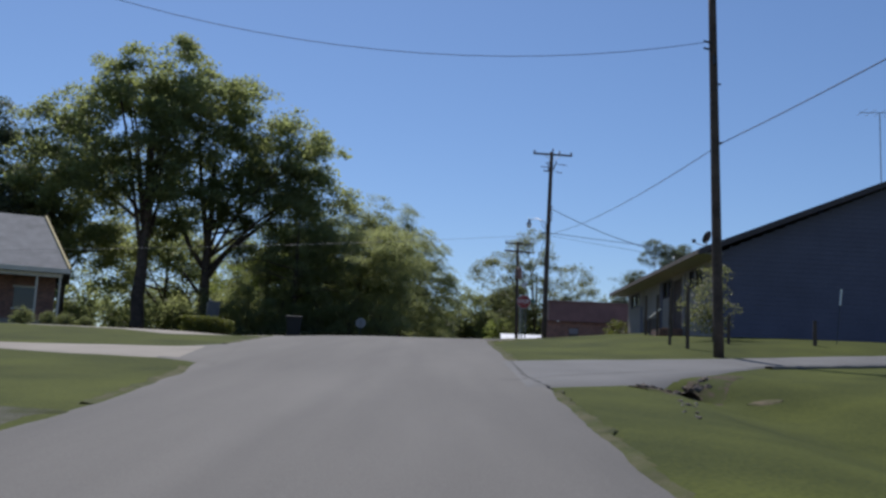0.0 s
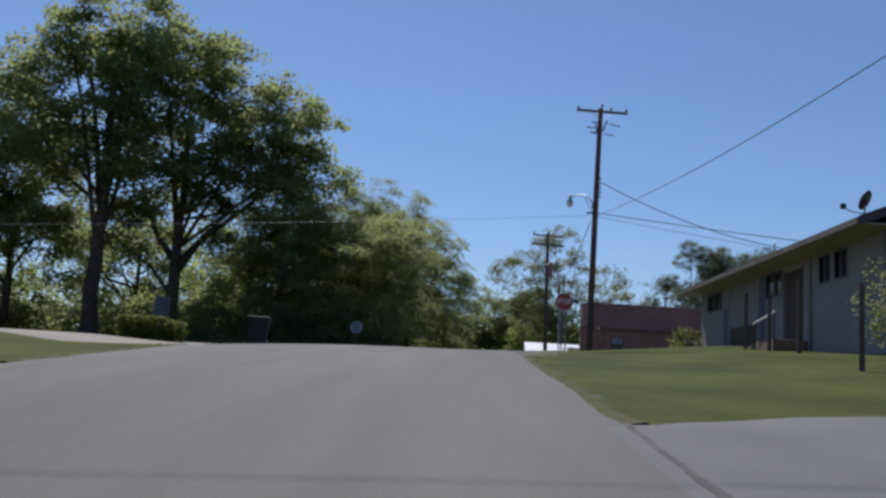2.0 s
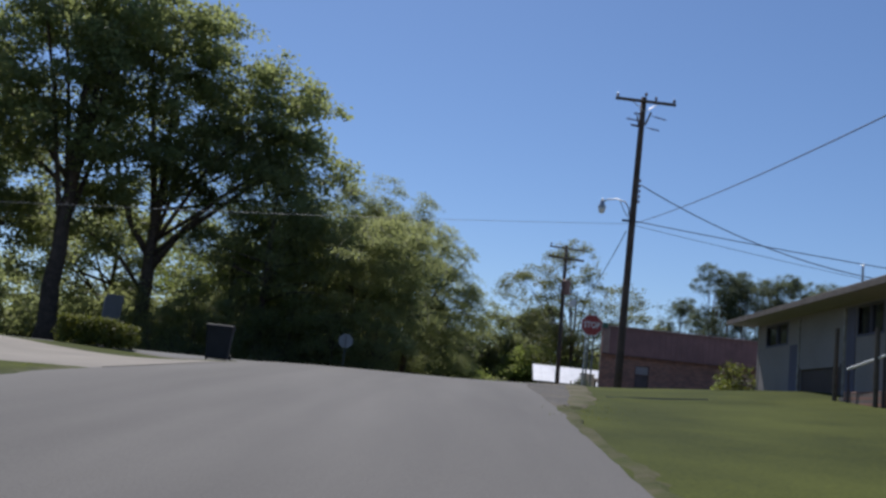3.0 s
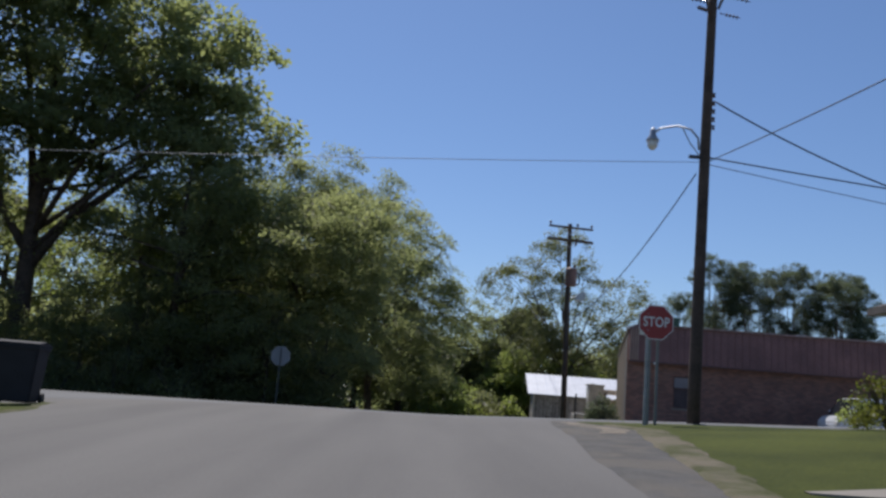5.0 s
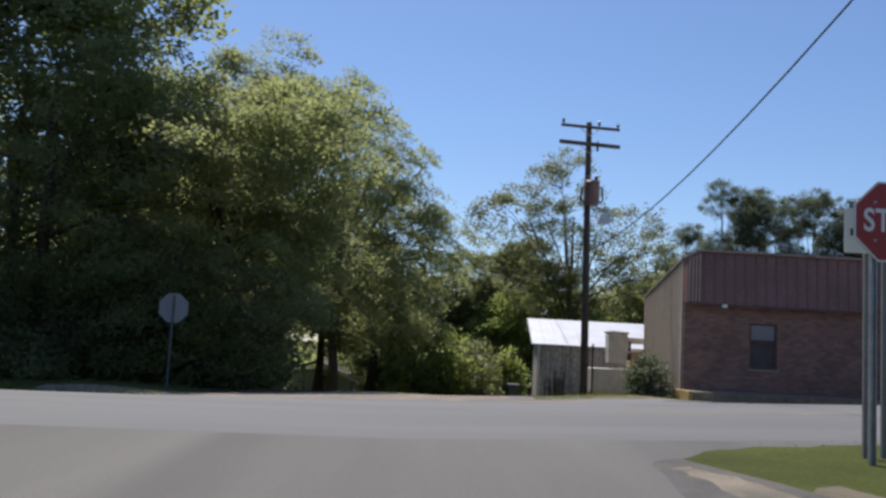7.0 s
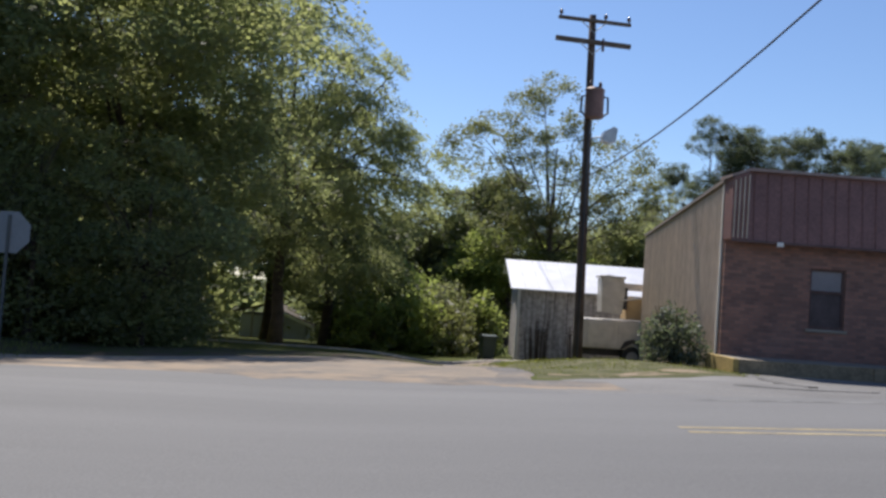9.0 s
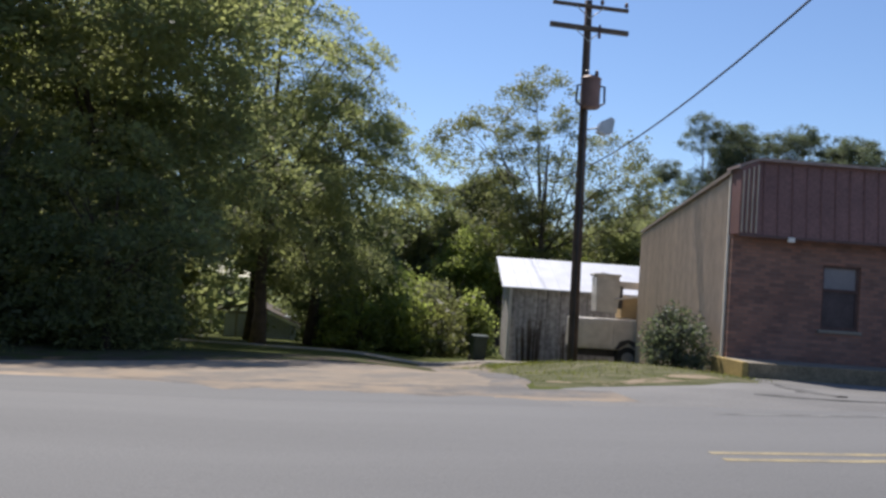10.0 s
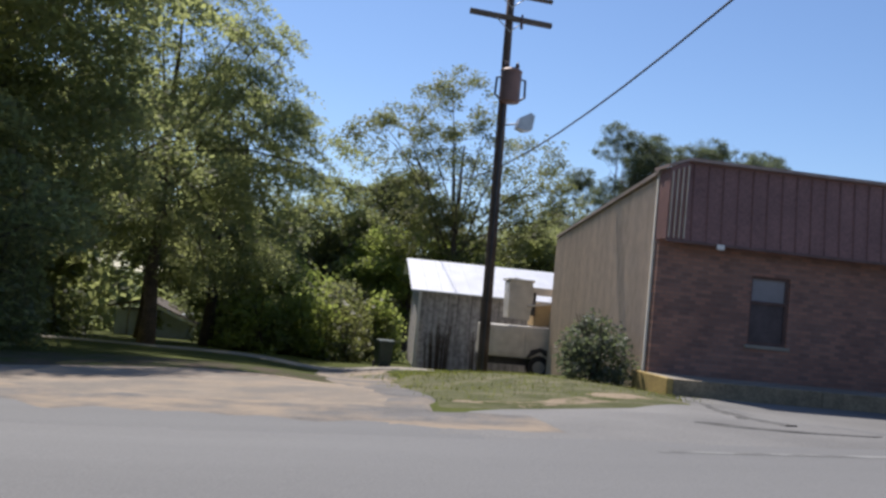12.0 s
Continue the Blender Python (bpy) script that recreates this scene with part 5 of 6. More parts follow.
def brick_shop():
    e = empty("brick_shop", 7.75, 67.7, -0.2, "brick shop with faded red metal fascia, tan metal side", "shop building")
    W, H = 34.0, 3.96
    wx0, wx1, wz0, wz1 = 1.95, 2.75, 0.66, 1.98
    part("wall", box(0.02, wx0, 0, 0.25, -0.5, 2.5), BRICK, e, "red-brown brick front in shade")
    part("wall", box(wx1, W, 0, 0.25, -0.5, 2.5), BRICK, e)
    part("wall", box(wx0, wx1, 0, 0.25, wz1, 2.5), BRICK, e)
    part("wall", box(wx0, wx1, 0, 0.25, -0.5, wz0), BRICK, e)
    # sash window: a pale blind behind the upper pane, the lower one dark
    frame_brown = mat("window_brown", (0.13, 0.085, 0.075), 0.8, var=0.3, spec=0.2)
    win = part("window", box(wx0, wx1, 0.12, 0.16, wz0, wz1), DARKDOOR, e, "sash window with a pale blind")
    part("pane", box(wx0 + 0.05, wx1 - 0.05, 0.10, 0.118, 1.5, wz1 - 0.05), mat("pale_blind", (0.26, 0.25, 0.26), 0.6, var=0.15, spec=0.3), win)
    part("pane", box(wx0 + 0.05, wx1 - 0.05, 0.085, 0.098, wz0 + 0.06, 1.44), mat("dusty_dark_pane", (0.075, 0.06, 0.062), 0.35, var=0.3, spec=0.3), win)
    for q in ((wx0, wx0 + 0.05, wz0, wz1), (wx1 - 0.05, wx1, wz0, wz1), (wx0 + 0.05, wx1 - 0.05, wz1 - 0.05, wz1), (wx0 + 0.05, wx1 - 0.05, 1.44, 1.5), (wx0 + 0.05, wx1 - 0.05, wz0, wz0 + 0.06)):
        part("frame", box(q[0], q[1], 0.05, 0.119, q[2], q[3]), frame_brown, win)
    part("sill", box(wx0 - 0.06, wx1 + 0.06, -0.05, 0.049, wz0 - 0.07, wz0 - 0.002, 0.008), CONCRETE, win)
    # metal fascia, proud of the brick, ribbed
    part("fascia", prism([(-0.35, 2.46), (0.3, 2.46), (0.3, H), (-0.25, H)], "x", 0.365, W), REDMETAL, e, "faded red ribbed metal fascia")
    rib = bmesh.new()
    box(-0.015, 0.015, -0.012, 0.012, 0, H - 2.52, bm=rib)
    first = part("rib", rib, REDMETAL, e)
    first.matrix_basis = pose(0.5, -0.355, 2.48, -3.5, 0, 0)
    for k in range(1, 110):
        o = first.copy()
        scene.collection.objects.link(o)
        o.matrix_basis = pose(0.5 + 0.3 * k, -0.355, 2.48, -3.5, 0, 0)
    part("soffit_light", box(1.0, 1.14, -0.42, -0.355, 2.36, 2.46, 0.01), GLASSY, e)
    part("fascia_trim", box(0.0, W, -0.385, -0.352, 2.42, 2.47), mat("dull_red_trim", (0.13, 0.08, 0.072), 0.7, 0.1, var=0.3), e)
    ep = prism([(0.0, 2.475), (0.36, 2.475), (0.36, H - 0.005), (0.0, H - 0.16)], "y", -0.345, 0.25)
    part("end_panel", ep, REDMETAL, e, "faded red metal end panel with ribs tinted as sunlit")
    # the ribs' tan stands for sun catching them on the red panel
    for k in range(4):
        part("rib", box(0.03 + 0.098 * k, 0.055 + 0.098 * k, -0.385, -0.346, 2.5, H - 0.22 + 0.042 * k), TANMETAL, e, "rib tinted tan as if sunlit")
    # brown cap flashing; sunlight on it is put into the lighter tan
    flash = mat("sunlit_tan_flashing", (0.30, 0.225, 0.20), 0.65, 0.1, var=0.25)
    part("cap", box(0.36, W, -0.38, 0.34, H, H + 0.06), flash, e)
    part("cap", prism([(-0.05, H - 0.16), (0.355, H + 0.002), (0.355, H + 0.06), (-0.05, H - 0.1)], "y", -0.38, 0.34), flash, e)
    # side wall, skewed to the front, of ribbed sheets
    ang = math.degrees(math.atan2(11.0 - 7.83, 85.4 - 67.7))
    L = 18.0
    side = part("side_wall", box(0.03, 0.2, 0.26, L, -1.6, 3.72), TANMETAL, e, "weathered tan ribbed metal side wall")
    side.matrix_basis = pose(0, 0, 0, 0, 0, -ang)
    sheetm = bmesh.new()
    pr = []
    for k in range(4):
        y = 0.225 * k
        pr += [(0.0, y), (0.0, y + 0.15), (-0.05, y + 0.17), (-0.05, y + 0.205), (0.0, y + 0.2249)]
    vs = [[sheetm.verts.new((p[0], p[1], z)) for p in pr] for z in (-1.5, 3.70)]
    for k in range(len(pr) - 1):
        sheetm.faces.new((vs[0][k], vs[1][k], vs[1][k + 1], vs[0][k + 1]))
    one = part("metal_sheet", sheetm, TANMETAL, side)
    one.matrix_basis = pose(0.025, 0.24, 0)
    for k in range(1, 20):
        o = one.copy()
        scene.collection.objects.link(o)
        o.matrix_basis = pose(0.025 + 0.004 * (k % 2), 0.24 + 0.9 * k, 0)
    part("corner_trim", box(-0.05, 0.045, 0.18, 0.3, -0.3, 3.72), TRIM, side, "pale corner trim")
    part("roof_edge", box(-0.08, 0.22, 0.1, L, 3.725, 3.80), mat("brown_flashing", (0.20, 0.155, 0.125), 0.6, 0.2, var=0.2), side)
    part("roof", prism([(0.2, 0.3), (W, 0.3), (W, 18), (3.42, 18)], "z", 3.55, 3.7), WHITEROOF, e)
    part("back_wall", box(3.2, W, 17.7, 17.9, -1.8, 3.6), TANMETAL, e)
    part("end_wall", box(W - 0.2, W, 0.3, 17.7, -1.8, 3.6), BRICK, e)
    part("roof_hood", box(9.0, 9.5, 5, 5.5, 3.7, 4.6, 0.03), STEEL, e)
    part("walk", box(-0.08, W, -1.3, -0.003, -0.7, -0.03, 0.01), CONCRETE, e, "raised concrete walk before the shop")
    part("kerb", box(-0.2, -0.083, -1.42, 0.25, -0.7, -0.02, 0.015), YELLOW, e, "yellow painted kerb")
    for k in range(12):
        part("kerb", box(-0.08 + 2.8 * k, -0.09 + 2.8 * (k + 1), -1.42, -1.303, -0.7, -0.026, 0.015), OLDYELLOW, e, "worn yellow kerb")



brick_shop()


def shed():
    e = empty("shed", 6.5, 90.0, -2.25, "weathered grey board shed with bright tin roof", "shed", rz=-3)
    W, D, H = 11.0, 5.0, 3.33
    bd = bmesh.new()
    box(0, 0.19, -0.02, 0.0, 0, H, bm=bd)
    first = part("board", bd, GREYBOARD, e)
    n = int(W / 0.2)
    rr = random.Random(4)
    for k in range(1, n):
        o = first.copy()
        scene.collection.objects.link(o)
        o.matrix_basis = pose(0.2 * k, 0.02 * rr.random(), 0.04 * rr.uniform(-1, 1), 0, rr.uniform(-0.4, 0.4), 0)
    part("wall", box(0.05, W, 0.06, 0.1, 0.02, H - 0.02), DARKDOOR, e)
    gab = [(0.1, 0), (D, 0), (D, H), (D * 0.9, H + 1.38), (0.1, H)]
    part("gable_wall", prism(gab, "x", 0.02, 0.1), GREYBOARD, e, "dark end wall of weathered boards")
    part("gable_wall", prism(gab, "x", W - 0.1, W - 0.02), GREYBOARD, e)
    part("back_wall", box(0.1, W - 0.1, D - 0.06, D, 0, H), GREYBOARD, e)
    part("roof", prism([(-0.35, H - 0.02), (D * 0.9, H + 1.45), (D + 0.6, H + 0.75), (D + 0.6, H + 0.71), (D * 0.9, H + 1.39), (-0.35, H - 0.08)], "x", -0.45, W + 0.3), WHITEROOF, e, "bright bare tin roof")
    seam = bmesh.new()
    for k in range(18):
        x = -0.4 + 0.63 * k
        tube([(x, -0.35, H - 0.02), (x, D * 0.9, H + 1.45)], 0.012, 4, seam)
    part("roof_seams", seam, WHITEROOF, e)
    part("post", box(-0.12, 0.0, -0.3, -0.18, -0.25, H - 0.05), TRIM, e, "pale corner post")
    part("footing", box(-0.25, 0.12, -0.42, -0.1, -0.3, -0.08, 0.02), SIGNWHITE, e)


shed()


def dead_shrub(x, y, r, h, n, seed):
    rng = random.Random(seed)
    e = empty("dead_shrub", x, y, base_z(x, y), "dark leafless scrub standing before the board shed", "shrub")
    for _ in range(n):
        a, q = rng.uniform(0, 6.283), rng.uniform(0.2, 1.0)
        top = Vector((math.cos(a) * r * q + rng.uniform(-0.1, 0.1), math.sin(a) * r * q * 0.4, h * rng.uniform(0.6, 1.0)))
        bm = tube([(top.x * 0.75, top.y * 0.75, -0.05), (top.x * 0.85, top.y * 0.85, top.z * 0.5), top], [0.035, 0.026, 0.01], 5)
        for _ in range(3):
            p = Vector((top.x * 0.85, top.y * 0.85, top.z * rng.uniform(0.4, 0.8)))
            tube([p, p + Vector((rng.uniform(-0.25, 0.25), rng.uniform(-0.1, 0.1), rng.uniform(0.15, 0.4)))], [0.012, 0.005], 4, bm)
        part("stem", bm, BARK, e)


dead_shrub(7.3, 88.7, 0.75, 2.3, 16, 91)
dead_shrub(8.9, 88.4, 0.6, 2.0, 10, 92)


def porch_house():
    """Brick ranch house with a wide grey roof over its porch; only the end is seen."""
    e = empty("porch_house", -23.05, 53.0, -0.3, "brick ranch house with grey shingle roof and white porch posts", "house", rz=22)
    bm = bmesh.new()
    eave = [bm.verts.new(p) for p in ((-18, -0.4, 3.3), (-0.1, -0.4, 3.3), (-0.1, 10.0, 3.3), (-18, 10.0, 3.3))]
    low = [bm.verts.new(p) for p in ((-18, -0.4, 3.18), (-0.1, -0.4, 3.18), (-0.1, 10.0, 3.18), (-18, 10.0, 3.18))]
    r0, r1 = bm.verts.new((-18, 4.9, 7.15)), bm.verts.new((-1.9, 4.9, 7.15))
    for f in ((eave[0], eave[1], r1, r0), (eave[2], eave[3], r0, r1), (low[3], low[2], low[1], low[0]), (eave[3], eave[0], r0)):
        bm.faces.new(f)
    for k in range(4):
        bm.faces.new((low[k], low[(k + 1) % 4], eave[(k + 1) % 4], eave[k]))
    part("roof", bm, SHINGLE2, e, "pale grey shingle hip roof")
    bm = bmesh.new()
    bm.faces.new([bm.verts.new(p) for p in ((-0.1, -0.4, 3.302), (-0.1, 10.0, 3.302), (-1.9, 4.9, 7.152))])
    part("roof_hip", bm, SHINGLE2, e)
    part("hip_cap", tube([(-0.1, -0.4, 3.32), (-1.9, 4.9, 7.18)], 0.09, 6), YTRIM, e, "hip ridge coloured yellow as if sunlit")
    part("fascia", box(-18, -0.08, -0.46, -0.405, 3.02, 3.3), TRIM, e)
    part("fascia", box(-0.095, -0.04, -0.4, 10.0, 3.02, 3.3), YTRIM, e)
    part("wall", box(-1.1, -0.9, 2.2, 9.4, -0.9, 3.18), REDBRICKWALL, e)
    part("wall", box(-16, -1.1, 2.2, 2.4, -0.9, 3.17), REDBRICKWALL, e, "red brick porch wall")
    part("beam", box(-16, -0.5, -0.1, 0.1, 2.78, 3.02), TRIM, e)
    part("porch_floor", box(-16, -0.4, -0.2, 2.2, -0.9, 0.12), CONCRETE, e)
    for x in (-0.6, -1.9, -4.6, -7.2):
        part("porch_post", box(x - 0.06, x + 0.06, -0.06, 0.06, 0.12, 2.8, 0.01), TRIM, e, "white porch post")
    w = part("window", box(-3.2, -2.0, 2.16, 2.197, 0.9, 2.2), PANE, e)
    part("frame", box(-3.3, -1.9, 2.12, 2.195, 2.2, 2.3), TRIM, w)
    part("sill", box(-3.3, -1.9, 2.1, 2.195, 0.8, 0.9), TRIM, w)
    part("door", box(-5.6, -4.7, 2.15, 2.197, 0.12, 2.2), DARKDOOR, e)


porch_house()


def far_house():
    e = empty("small_house", -5.6, 104, base_z(-5.6, 104), "low pale blue house seen through the trees", "house")
    part("wall", box(-2.6, 1.25, 0, 4, -0.1, 1.35), PALEBLUE, e)
    part("roof", prism([(-3.0, 1.55), (-1.0, 2.1), (1.8, 0.95), (1.8, 0.87), (-1.0, 1.98), (-3.0, 1.43)], "y", -0.5, 4.5), SHINGLE, e)
    part("bargeboard", prism([(-0.95, 2.0), (1.85, 0.86), (1.85, 0.70), (-0.95, 1.8)], "y", -0.56, -0.5), SIGNWHITE, e, "white bargeboard")
    w = part("window", box(-1.0, -0.3, -0.03, -0.002, 0.45, 1.1), PANE, e)
    part("frame", box(-1.06, -0.24, -0.045, -0.031, 1.1, 1.16), SIGNWHITE, w)
    part("porch_post", box(-1.9, -1.78, -0.5, -0.38, -0.2, 1.7), GREYBOARD, e)


far_house()


# ---------------------------------------------------------------- signs
def octagon(r):
    return [(r * math.cos(math.pi / 8 + k * math.pi / 4), r * math.sin(math.pi / 8 + k * math.pi / 4)) for k in range(8)]


def stop_sign(x, y, zc, zb, label, back=False, rz=0.0, width=0.76):
    e = empty("stop_sign", x, y, zb, label, "stop sign", "stop signs", rz=rz)
    h = zc - zb
    R = width / 2 / math.cos(math.pi / 8)
    part("plate", prism([(a, b + h) for a, b in octagon(R)], "y", 0.0, 0.006), SIGNBACK, e)
    part("border", prism([(a, b + h) for a, b in octagon(R * 0.998)], "y", -0.003, -0.0005), SIGNWHITE, e, "white sign border")
    part("face", prism([(a, b + h) for a, b in octagon(R * 0.945)], "y", -0.007, -0.0035), STOPRED, e, "red reflective sign face")
    cu = bpy.data.curves.new("stop_letters", "FONT")
    cu.body, cu.size, cu.align_x, cu.align_y, cu.extrude = "STOP", 0.30, "CENTER", "CENTER", 0.001
    cu.space_character = 1.06
    cu.offset = 0.006
    tmp = bpy.data.objects.new("stop_letters", cu)
    scene.collection.objects.link(tmp)
    bpy.context.view_layer.update()
    me = bpy.data.meshes.new_from_object(tmp.evaluated_get(bpy.context.evaluated_depsgraph_get()))
    bpy.data.objects.remove(tmp)
    me.materials.clear()
    me.materials.append(SIGNWHITE)
    lt = new("letters", me)
    lt.parent = e
    lt["label"] = "white letters reading STOP"
    lt.matrix_basis = pose(0, -0.0095, h, 90, 0, 0) @ Matrix.Diagonal((0.78, 1.0, 1.0, 1.0))
    return e, h


s1, h1 = stop_sign(4.51, 49.45, 2.0, -0.35, "red octagonal STOP sign on a grey steel post")
part("post", prism([(-0.21, 0.058), (-0.15, 0.058), (-0.15, 0.008), (-0.16, 0.008), (-0.16, 0.048), (-0.2, 0.048), (-0.2, 0.008), (-0.21, 0.008)], "z", -0.1, h1 + 0.1), STEEL, s1, "grey steel channel post")
for z in (0.18, -0.18):
    part("bolt", tube([(-0.18, -0.014, h1 + z), (-0.18, 0.03, h1 + z)], 0.012, 8), STEEL, s1)
rp = empty("route_sign", 4.56, 49.95, base_z(4.56, 49.95), "grey posts carrying white plates and a street name blade", "road sign")
for x in (-0.06, 0.12):
    part("post", box(x - 0.03, x + 0.03, -0.02, 0.02, -0.15, 2.5 if x < 0 else 2.3), mat("dull_grey_steel", (0.20, 0.21, 0.21), 0.6, 0.4, var=0.2), rp)
part("blade", box(-0.28, 0.3, -0.35, -0.34, 2.36, 2.56, 0.004), SIGNGREEN, rp, "dark street name blade").matrix_basis = pose(0.22, 0.36, -0.12, 0, 0, 40)
part("plate", box(-0.23, 0.23, 0.024, 0.03, 2.1, 2.5), SIGNBACK, rp)
part("plate", box(-0.30, 0.06, -0.028, -0.022, 1.98, 2.42), SIGNWHITE, rp, "white plate")
part("bar", box(-0.24, -0.02, -0.032, -0.029, 2.15, 2.22), DARKSTEEL, rp)

s2, h2 = stop_sign(-6.05, 64.3, 1.22, base_z(-6.05, 64.3) - 0.05, "back of a round-cornered sign on a post across the crossroad", True, 180, 0.72)
part("post", box(-0.022, 0.022, 0.007, 0.045, -0.2, h2 + 0.3), mat("dull_sign_post", (0.09, 0.10, 0.10), 0.7, 0.3, var=0.25), s2)


# ---------------------------------------------------------------- loose things
def wheelie_bin(name, x, y, z, w, d, h, m, label, rz=0.0):
    e = empty(name, x, y, z, label, "wheeled bin", rz=rz)
    bm = bmesh.new()
    k = 0.82
    lo = [bm.verts.new((sx * w / 2 * k, sy * d / 2 * k, 0.05)) for sx, sy in ((-1, -1), (1, -1), (1, 1), (-1, 1))]
    hi = [bm.verts.new((sx * w / 2, sy * d / 2, h * 0.9)) for sx, sy in ((-1, -1), (1, -1), (1, 1), (-1, 1))]
    bm.faces.new(list(reversed(lo)))
    bm.faces.new(hi)
    for i in range(4):
        bm.faces.new((lo[i], lo[(i + 1) % 4], hi[(i + 1) % 4], hi[i]))
    bmesh.ops.bevel(bm, geom=list(bm.edges), offset=0.03, segments=2, affect="EDGES")
    part("body", bm, m, e)
    part("rim", box(-w / 2 - 0.02, w / 2 + 0.02, -d / 2 - 0.02, d / 2 + 0.02, h * 0.86, h * 0.905, 0.01), m, e)
    part("lid", prism([(-d / 2 - 0.03, h * 0.91), (d / 2 + 0.03, h * 0.91), (d / 2 + 0.03, h * 0.95), (0, h), (-d / 2 - 0.03, h * 0.96)], "x", -w / 2 - 0.02, w / 2 + 0.02), m, e)
    part("handle", tube([(-w / 2 + 0.08, d / 2 + 0.07, h * 0.9), (w / 2 - 0.08, d / 2 + 0.07, h * 0.9)], 0.018, 8), m, e)
    for s in (-1, 1):
        part("wheel", tube([(s * (w / 2 - 0.06), d / 2 - 0.08, 0.12), (s * (w / 2), d / 2 - 0.08, 0.12)], 0.12, 14), RUBBER, e)


wheelie_bin("wheeled_bin", 4.7, 85.8, base_z(4.7, 85.8), 0.58, 0.7, 1.06, BINGREEN, "dark green wheeled bin by the shed", 12)
wheelie_bin("wheeled_bin", -8.3, 47.3, base_z(-8.3, 47.3), 0.85, 0.85, 1.22, BINDARK, "large charcoal wheeled bin beside the road", 8)


def lawn_post(x, y, h, r, m, label):
    e = empty("lawn_post", x, y, base_z(x, y), label, "post", "lawn posts")
    part("shaft", tube([(0, 0, -0.3), (0, 0, h * 0.5), (0.01, 0, h)], [r, r, r * 0.9], 10), m, e)


for x, y, h, r, m in ((6.98, 23.5, 1.85, 0.055, POLE), (6.96, 25.5, 1.55, 0.05, POLE), (8.6, 24.8, 0.9, 0.05, POLE), (10.9, 23.9, 0.75, 0.06, POLE), (9.38, 35.0, 2.05, 0.07, ARM), (9.4, 37.5, 1.85, 0.06, ARM), (9.4, 39.8, 1.85, 0.06, ARM)):
    lawn_post(x, y, h, r, m, "dark weathered wooden post standing on the lawn")
mk = empty("marker_stake", 11.78, 24.5, base_z(11.78, 24.5), "thin marker stake with a white tip", "marker stake")
part("rod", tube([(0, 0, -0.2), (0.15, 0, 1.2)], 0.012, 6), DARKSTEEL, mk)
part("tip", tube([(0.15, 0, 1.2), (0.2, 0, 1.7)], 0.03, 6), SIGNWHITE, mk, "white plastic tip")
bd = empty("notice_board", -14.15, 52.6, base_z(-14.15, 52.6), "pale notice board on posts behind the hedge", "notice board")
part("board", box(-0.36, 0.36, -0.02, 0.02, 1.05, 2.1, 0.01), mat("slate_paint", (0.085, 0.09, 0.105), 0.7, var=0.2), bd).matrix_basis = pose(0, 0, 0, 0, 3, 0)
for x in (-0.3, 0.3):
    part("post", box(x - 0.04, x + 0.04, 0.025, 0.09, -0.2, 2.0), GREYBOARD, bd)

# broken culvert end at the drive
cv = empty("culvert_rubble", 4.3, 13.0, base_z(4.3, 13.0), "broken rocks and dark soil round a culvert mouth", "rubble")
rng = random.Random(12)


def rock(x, y, s, m):
    bm = bmesh.new()
    bmesh.ops.create_icosphere(bm, subdivisions=2 if s > 0.045 else 1, radius=s)
    o = Vector((rng.uniform(0, 50), 0, 0))
    for v in bm.verts:
        v.co *= 1 + 0.55 * noise.noise(v.co.normalized() * 1.3 + o)
        v.co.z *= 0.8
    bmesh.ops.rotate(bm, verts=bm.verts, cent=(0, 0, 0), matrix=Matrix.Rotation(rng.uniform(0, 6.28), 3, "Z"))
    bmesh.ops.translate(bm, verts=bm.verts, vec=(x - 4.3, y - 13.0, base_z(x, y) - base_z(4.3, 13.0) + s * 0.1))
    part("rock", bm, m, cv)


for k in range(90):
    f = min(1.0, max(0.0, rng.gauss(0.48, 0.22)))
    rock(3.1 + 2.2 * f + rng.gauss(0, 0.1), 12.3 + 2.2 * f - abs(rng.gauss(0, 0.18)), rng.choice((0.02, 0.03, 0.04, 0.05, 0.065, 0.085)) * rng.uniform(0.7, 1.15), rng.choice((ROCK, ROCK, DIRT)))
for k in range(16):
    f = rng.random()
    rock(3.75 - 0.9 * f + rng.gauss(0, 0.12), 11.4 - 3.5 * f, rng.uniform(0.02, 0.045), rng.choice((ROCK, CONCRETE)))
mouth = [(-0.1, 0.08, 0.0), (-0.1, 0.25, 0.0), (-0.1, 0.8, 0.0)]
pipe = tube(mouth, 0.24, 18, caps=False)
tube(mouth, 0.21, 18, pipe, caps=False)
rim = tube([(-0.1, 0.07, 0.0), (-0.1, 0.09, 0.0)], 0.244, 18, caps=False)
part("culvert_pipe", pipe, RUST, cv, "rusted dark culvert pipe end")
part("pipe_rim", rim, RUST, cv)
part("pipe_silt", tube([(-0.1, 0.65, 0.0), (-0.1, 0.75, 0.0)], 0.2, 18), DIRT, cv)
sheet("bare_bank", strip([(2.9, 12.2), (4.1, 13.5), (5.3, 14.9)], [(3.2, 11.9), (4.5, 12.3), (5.7, 14.5)], 50, 5, 0.22), DIRTGRASS, 0.022, "bare eroded soil at the drive's edge", category="bare soil")


